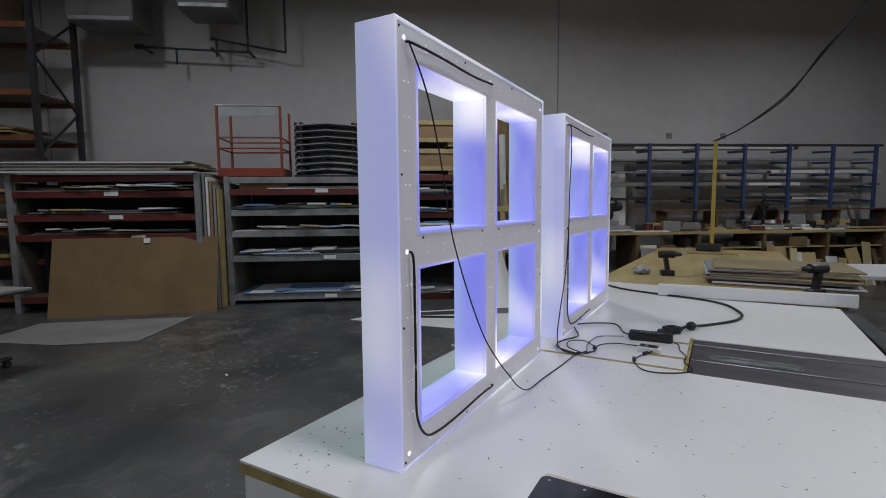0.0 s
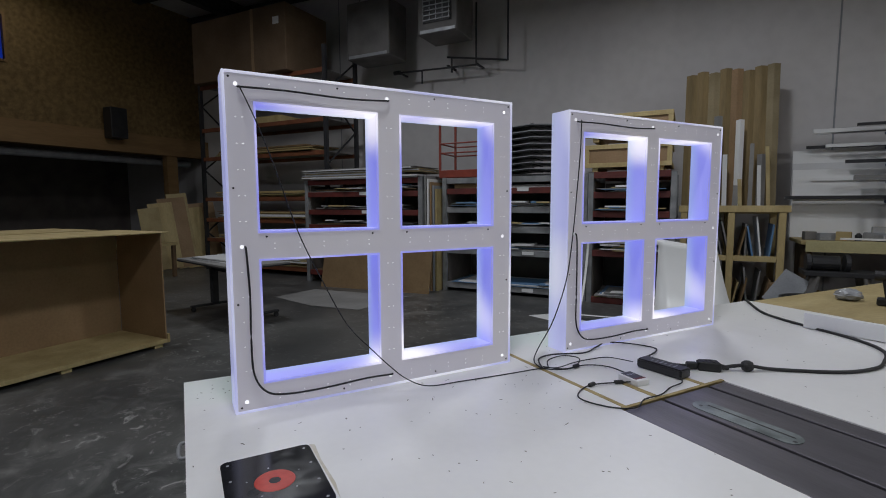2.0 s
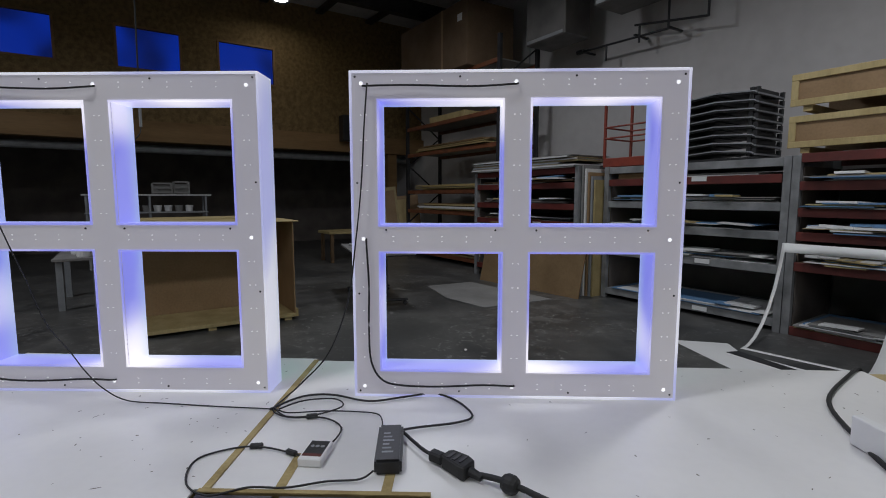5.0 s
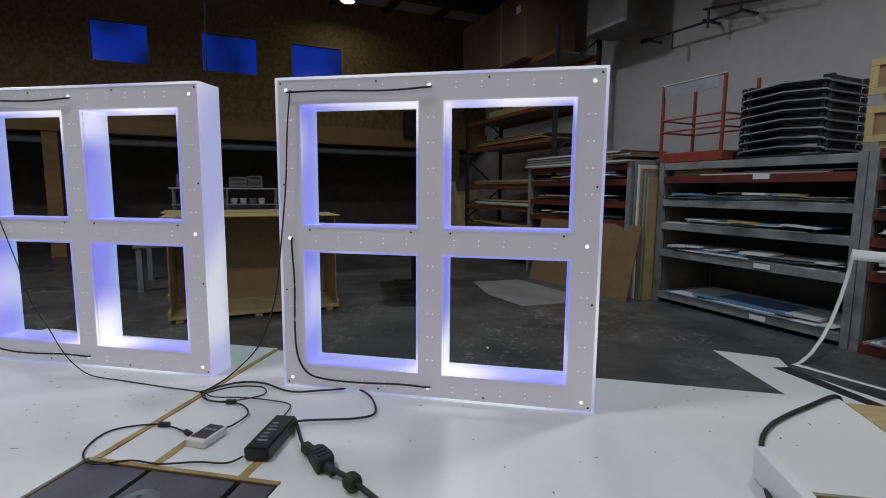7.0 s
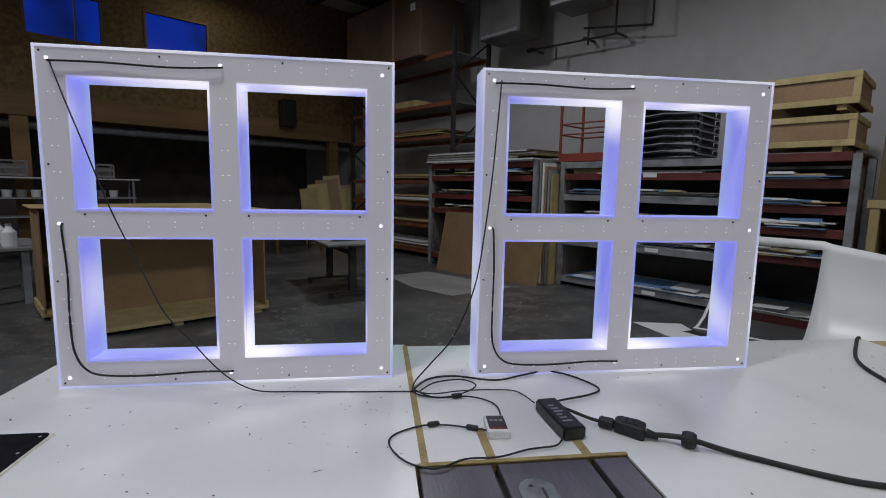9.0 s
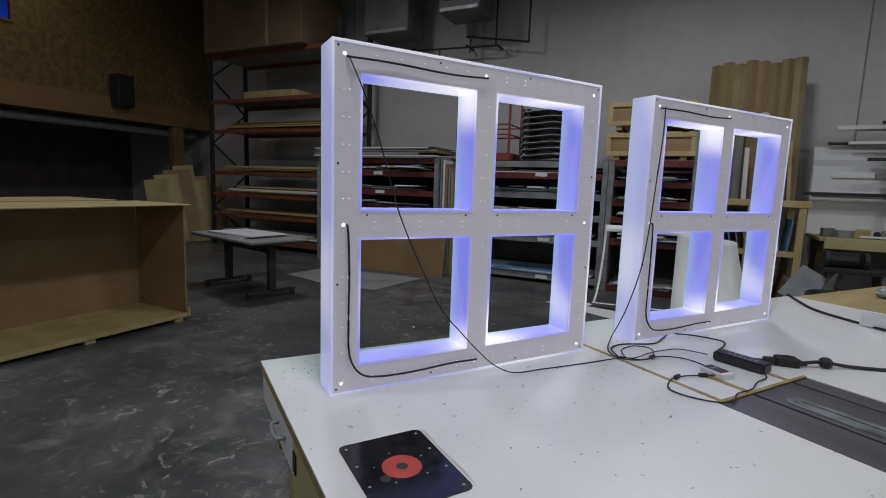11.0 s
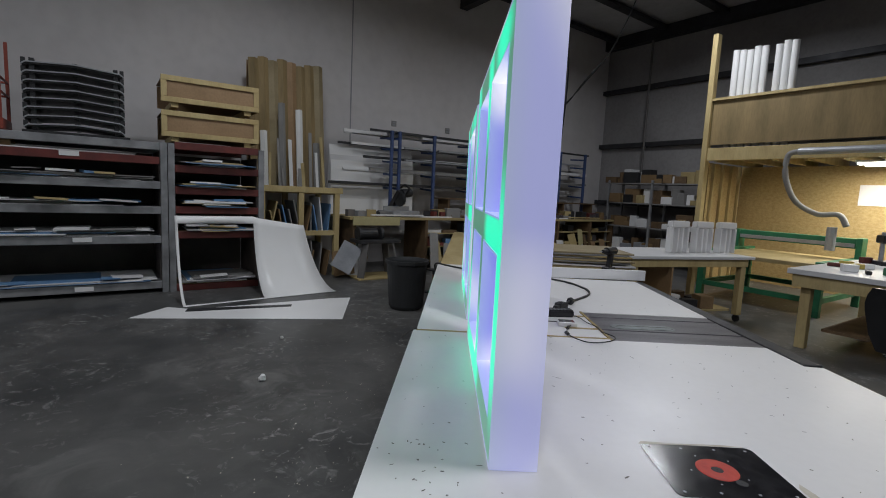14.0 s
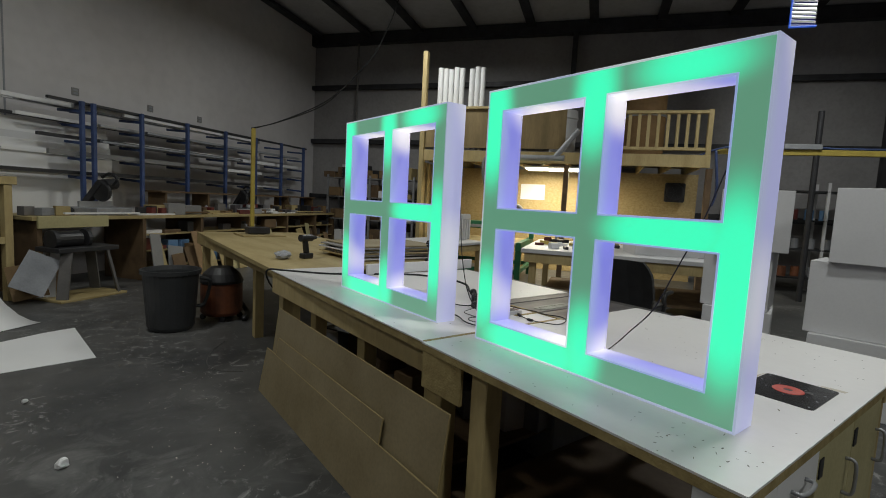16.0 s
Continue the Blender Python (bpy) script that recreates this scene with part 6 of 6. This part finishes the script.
drill(pose(4.07, -0.26, 0.894, 0, 0, -70))
drill(pose(3.42, -1.30, 0.894, 0, 0, 130))
bm = bmesh.new()
bmesh.ops.create_icosphere(bm, subdivisions=3, radius=0.08)
for vert in bm.verts:
    vert.co += 0.3 * 0.08 * noise.noise_vector(vert.co * 25)
    vert.co.z = max(vert.co.z * 0.55, -0.035)
single("plastic_bag", bm, M_ZINC, pose(4.08, -0.03, 0.93), "crumpled clear bag of screws on the plywood bench", "bag")
bx2 = thing("rear_clutter", I4, "tool caddy on the far plywood bench", "caddy")
part("tray", soft(shell((6.4, -0.9, 0.8935, 6.9, -0.3, 0.92)), 0.004), M_PLY, bx2)
part("block", soft(shell((6.5, -0.7, 0.931, 6.7, -0.4, 1.02)), 0.006), M_BLACKSTEEL, bx2)

# brown boards leaning on the bench
LEAN = [((0.95, 0.455, 0.0), 2.15, 0.655, M_HARDB), ((1.42, 0.475, 0.0), 1.55, 0.46, M_HARDB), ((0.92, 0.495, 0.0), 2.25, 0.335, M_HARDB)]
for k, ((x, y, z), w, h, mt) in enumerate(LEAN):
    hs = thing("hardboard_sheet", pose(x, y, z, 7.5 + 1.5 * k, 0, -1), "brown hardboard sheet leaning against the bench", "board", "leaning hardboard")
    part("sheet", shell((0.004, 0, 0, w - 0.004, 0.006, h - 0.004)), mt, hs)
    part("worn_edge", shell((0, -0.0005, h - 0.0039, w, 0.0075, h)), M_PLY, hs, "pale worn edge")
    for ex in (0, w - 0.0039):
        part("worn_edge", shell((ex, -0.0005, 0, ex + 0.0039, 0.0075, h - 0.004)), M_PLY, hs, "pale worn edge")

# ---- small fixtures ----
for u in (4.3, 5.7, 6.9):
    op = thing("outlet_plate", at(u, WALL_V - 0.012, 2.92), "grey electrical outlet plate on the wall", "outlet", "outlet plates")
    part("plate", soft(shell((-0.06, 0, 0, 0.06, 0.011, 0.12)), 0.002), M_GALV, op)
    part("socket", shell((-0.035, -0.004, 0.02, 0.035, -0.0002, 0.05)), M_GREY, op)
    part("socket", shell((-0.035, -0.004, 0.07, 0.035, -0.0002, 0.1)), M_GREY, op)
hr = thing("hoist_rail", ROOM, "yellow timber rail with a blue air hose on a dark pole", "rail")
part("rail", soft(shell((8.95, -6.2, 2.70, 9.05, -1.6, 2.80)), 0.005), M_YELLOW, hr)
part("pole", rod(bmesh.new(), (9.0, -3.25, 0), (9.0, -3.25, 3.5), 0.05, 12), M_BLACKSTEEL, hr)
part("pole", rod(bmesh.new(), (9.0, -6.0, 0), (9.0, -6.0, 2.70), 0.05, 12), M_BLACKSTEEL, hr)
part("hose", tube(bmesh.new(), [(8.9, -1.2, 2.6), (8.88, -1.6, 2.78), (8.9, -2.0, 2.84), (8.98, -2.5, 2.82), (9.0, -3.0, 2.86), (9.0, -3.6, 2.83), (9.0, -4.4, 2.83)], 0.02), M_BLUE, hr, "blue air hose")
part("hose", tube(bmesh.new(), [(8.88, -1.58, 2.75), (8.86, -1.62, 2.4), (8.88, -1.66, 2.0), (8.9, -1.6, 1.7)], 0.025), M_BLUE, hr, "blue air hose")
part("bracket", soft(shell((8.9, -3.3, 2.801, 9.1, -2.7, 2.9)), 0.01), M_ZINC, hr)
fan = thing("wall_fan", at(10.12, -1.12, 1.72), "black square fan fixed on the board wall", "fan")
part("casing", soft(shell((0.05, -0.2, 0.05, 0.22, 0.2, 0.47)), 0.02, 2), M_BLACK, fan)
part("cage", lathe(bmesh.new(), [(0.14, -0.03), (0.17, -0.03), (0.18, 0.0), (0.17, 0.02), (0.14, 0.02)], 24, pose(0.03, 0, 0.26, 0, -90, 0)), M_BLACKSTEEL, fan)
for q in range(6):
    part("blade", beam(bmesh.new(), (0.04, 0.02 * math.cos(q * 1.047), 0.26 + 0.02 * math.sin(q * 1.047)), (0.04, 0.14 * math.cos(q * 1.047), 0.26 + 0.14 * math.sin(q * 1.047)), 0.05, 0.006), M_BIN, fan)
part("arm", beam(bmesh.new(), (0.221, 0, 0.25), (0.33, 0, 0.25), 0.05, 0.05), M_BLACKSTEEL, fan)
# clutter standing on the wall bench
for k in range(40):
    u = 2.9 + k * 0.185
    h = cl.uniform(0.03, 0.2)
    w = cl.uniform(0.05, 0.26)
    if 3.5 < u < 4.4:
        continue
    mt = cl.choice([M_BLACK, M_DARKWOOD, M_PLY, M_DARKWOOD, M_GREY, M_BLACKSTEEL, M_BLACKSTEEL, M_WHITEBOX, M_HEATER])
    q = cl.uniform(-25, 25)
    if k % 7 == 3:
        single("bottle", lathe(bmesh.new(), [(0.001, 0), (0.04, 0), (0.042, 0.02), (0.042, h * 0.6 + 0.05), (0.016, h * 0.75 + 0.07), (0.016, h + 0.06), (0.001, h + 0.06)], 14), mt, at(u, 7.55 + cl.uniform(0, 0.15), 1.0515), "bottle or can standing on the wall bench", "bottle", "bench bottles")
    else:
        single("offcut", soft(shell((-w / 2, -0.05, 0, w / 2, 0.06, h)), 0.004), mt, at(u, 7.56 + cl.uniform(0, 0.15), 1.0515, q), "upright scrap block standing on the wall bench", "offcut", "bench scraps")
for k in range(7):
    u = 3.2 + k * 0.9
    single("batten", shell((0, 0, 0, 1.1, 0.05, 0.025)), cl.choice([M_PINE, M_WHITE, M_DARKWOOD]), at(u, 7.4, 1.0515 if k % 2 else 1.077, cl.uniform(-3, 3)), "loose batten lying along the wall bench", "batten", "loose battens")
# scraps beneath the benches
for k in range(26):
    x, y = cl.uniform(0.1, 3.2), cl.uniform(-0.6, 0.1)
    z = 0.181 if x < 1.1 else 0.221
    if x < 0.9 or 1.05 < x < 1.3:
        continue
    single("scrap_block", soft(shell((-0.1, -0.08, 0, cl.uniform(0.05, 0.3), 0.1, cl.uniform(0.05, 0.35))), 0.005), cl.choice([M_PLY, M_DARKWOOD, M_WHITEBOX, M_CARD, M_BLACK, M_GREY]), pose(x, y, z, 0, 0, cl.uniform(-30, 30)), "scrap block or carton stored beneath the bench", "scrap", "stored scraps")
single("air_line", tube(bmesh.new(), [(3.62, 0.45, 0.004), (3.75, 0.62, 0.004), (3.98, 0.66, 0.004), (4.3, 0.55, 0.004), (4.6, 0.35, 0.004)], 0.0035), M_HEATER, I4, "thin grey line lying on the floor", "cable")

# sawdust flakes and chips swept along the floor by the benches
flake = random.Random(77)
bm = bmesh.new()
for k in range(220):
    cx, cy, spread = ((1.2, 0.85, 0.3), (2.4, 0.95, 0.3), (0.5, 1.5, 0.35), (3.9, 0.9, 0.4), (1.3, 1.3, 0.5), (5.4, 1.0, 0.4))[k % 6]
    x, y = flake.gauss(cx, spread), flake.gauss(cy, spread * 0.55)
    if y < 0.62:
        y = 0.62 + flake.random() * 0.12
    size, q = flake.uniform(0.002, 0.007) * (2.0 if flake.random() < 0.08 else 1), flake.uniform(0, 6.28)
    pts = [(size * (0.5 + flake.random()) * math.cos(q + i * 1.257), size * 0.55 * (0.5 + flake.random()) * math.sin(q + i * 1.257)) for i in range(5)]
    bm.faces.new([bm.verts.new((x + px, y + py, 0.0015 + 0.001 * (i % 2))) for i, (px, py) in enumerate(pts)])
single("sawdust_flakes", bm, M_SMEAR, I4, "pale sawdust flakes and chips scattered on the concrete", "sawdust", "", "stuff")
# offcuts and planks leaning in a row against the wall bench
for k in range(34):
    u = 4.35 + 0.165 * k + flake.uniform(-0.06, 0.06)
    w, h = flake.uniform(0.05, 0.32), flake.uniform(0.3, 0.85)
    single("plank", soft(shell((0, 0, 0, w, 0.018, h)), 0.002), flake.choice([M_PLY, M_PINE, M_WHITEBOX, M_GALV, M_PLY, M_BROWN, M_DARKWOOD, M_CREAM]), ROOM @ pose(u, 7.12 + 0.02 * (k % 3), 0.0, -13 - 2 * (k % 3), flake.uniform(-9, 9), flake.uniform(-12, 12)), "short plank or panel offcut leaning on the wall bench", "plank", "planks at the wall bench")
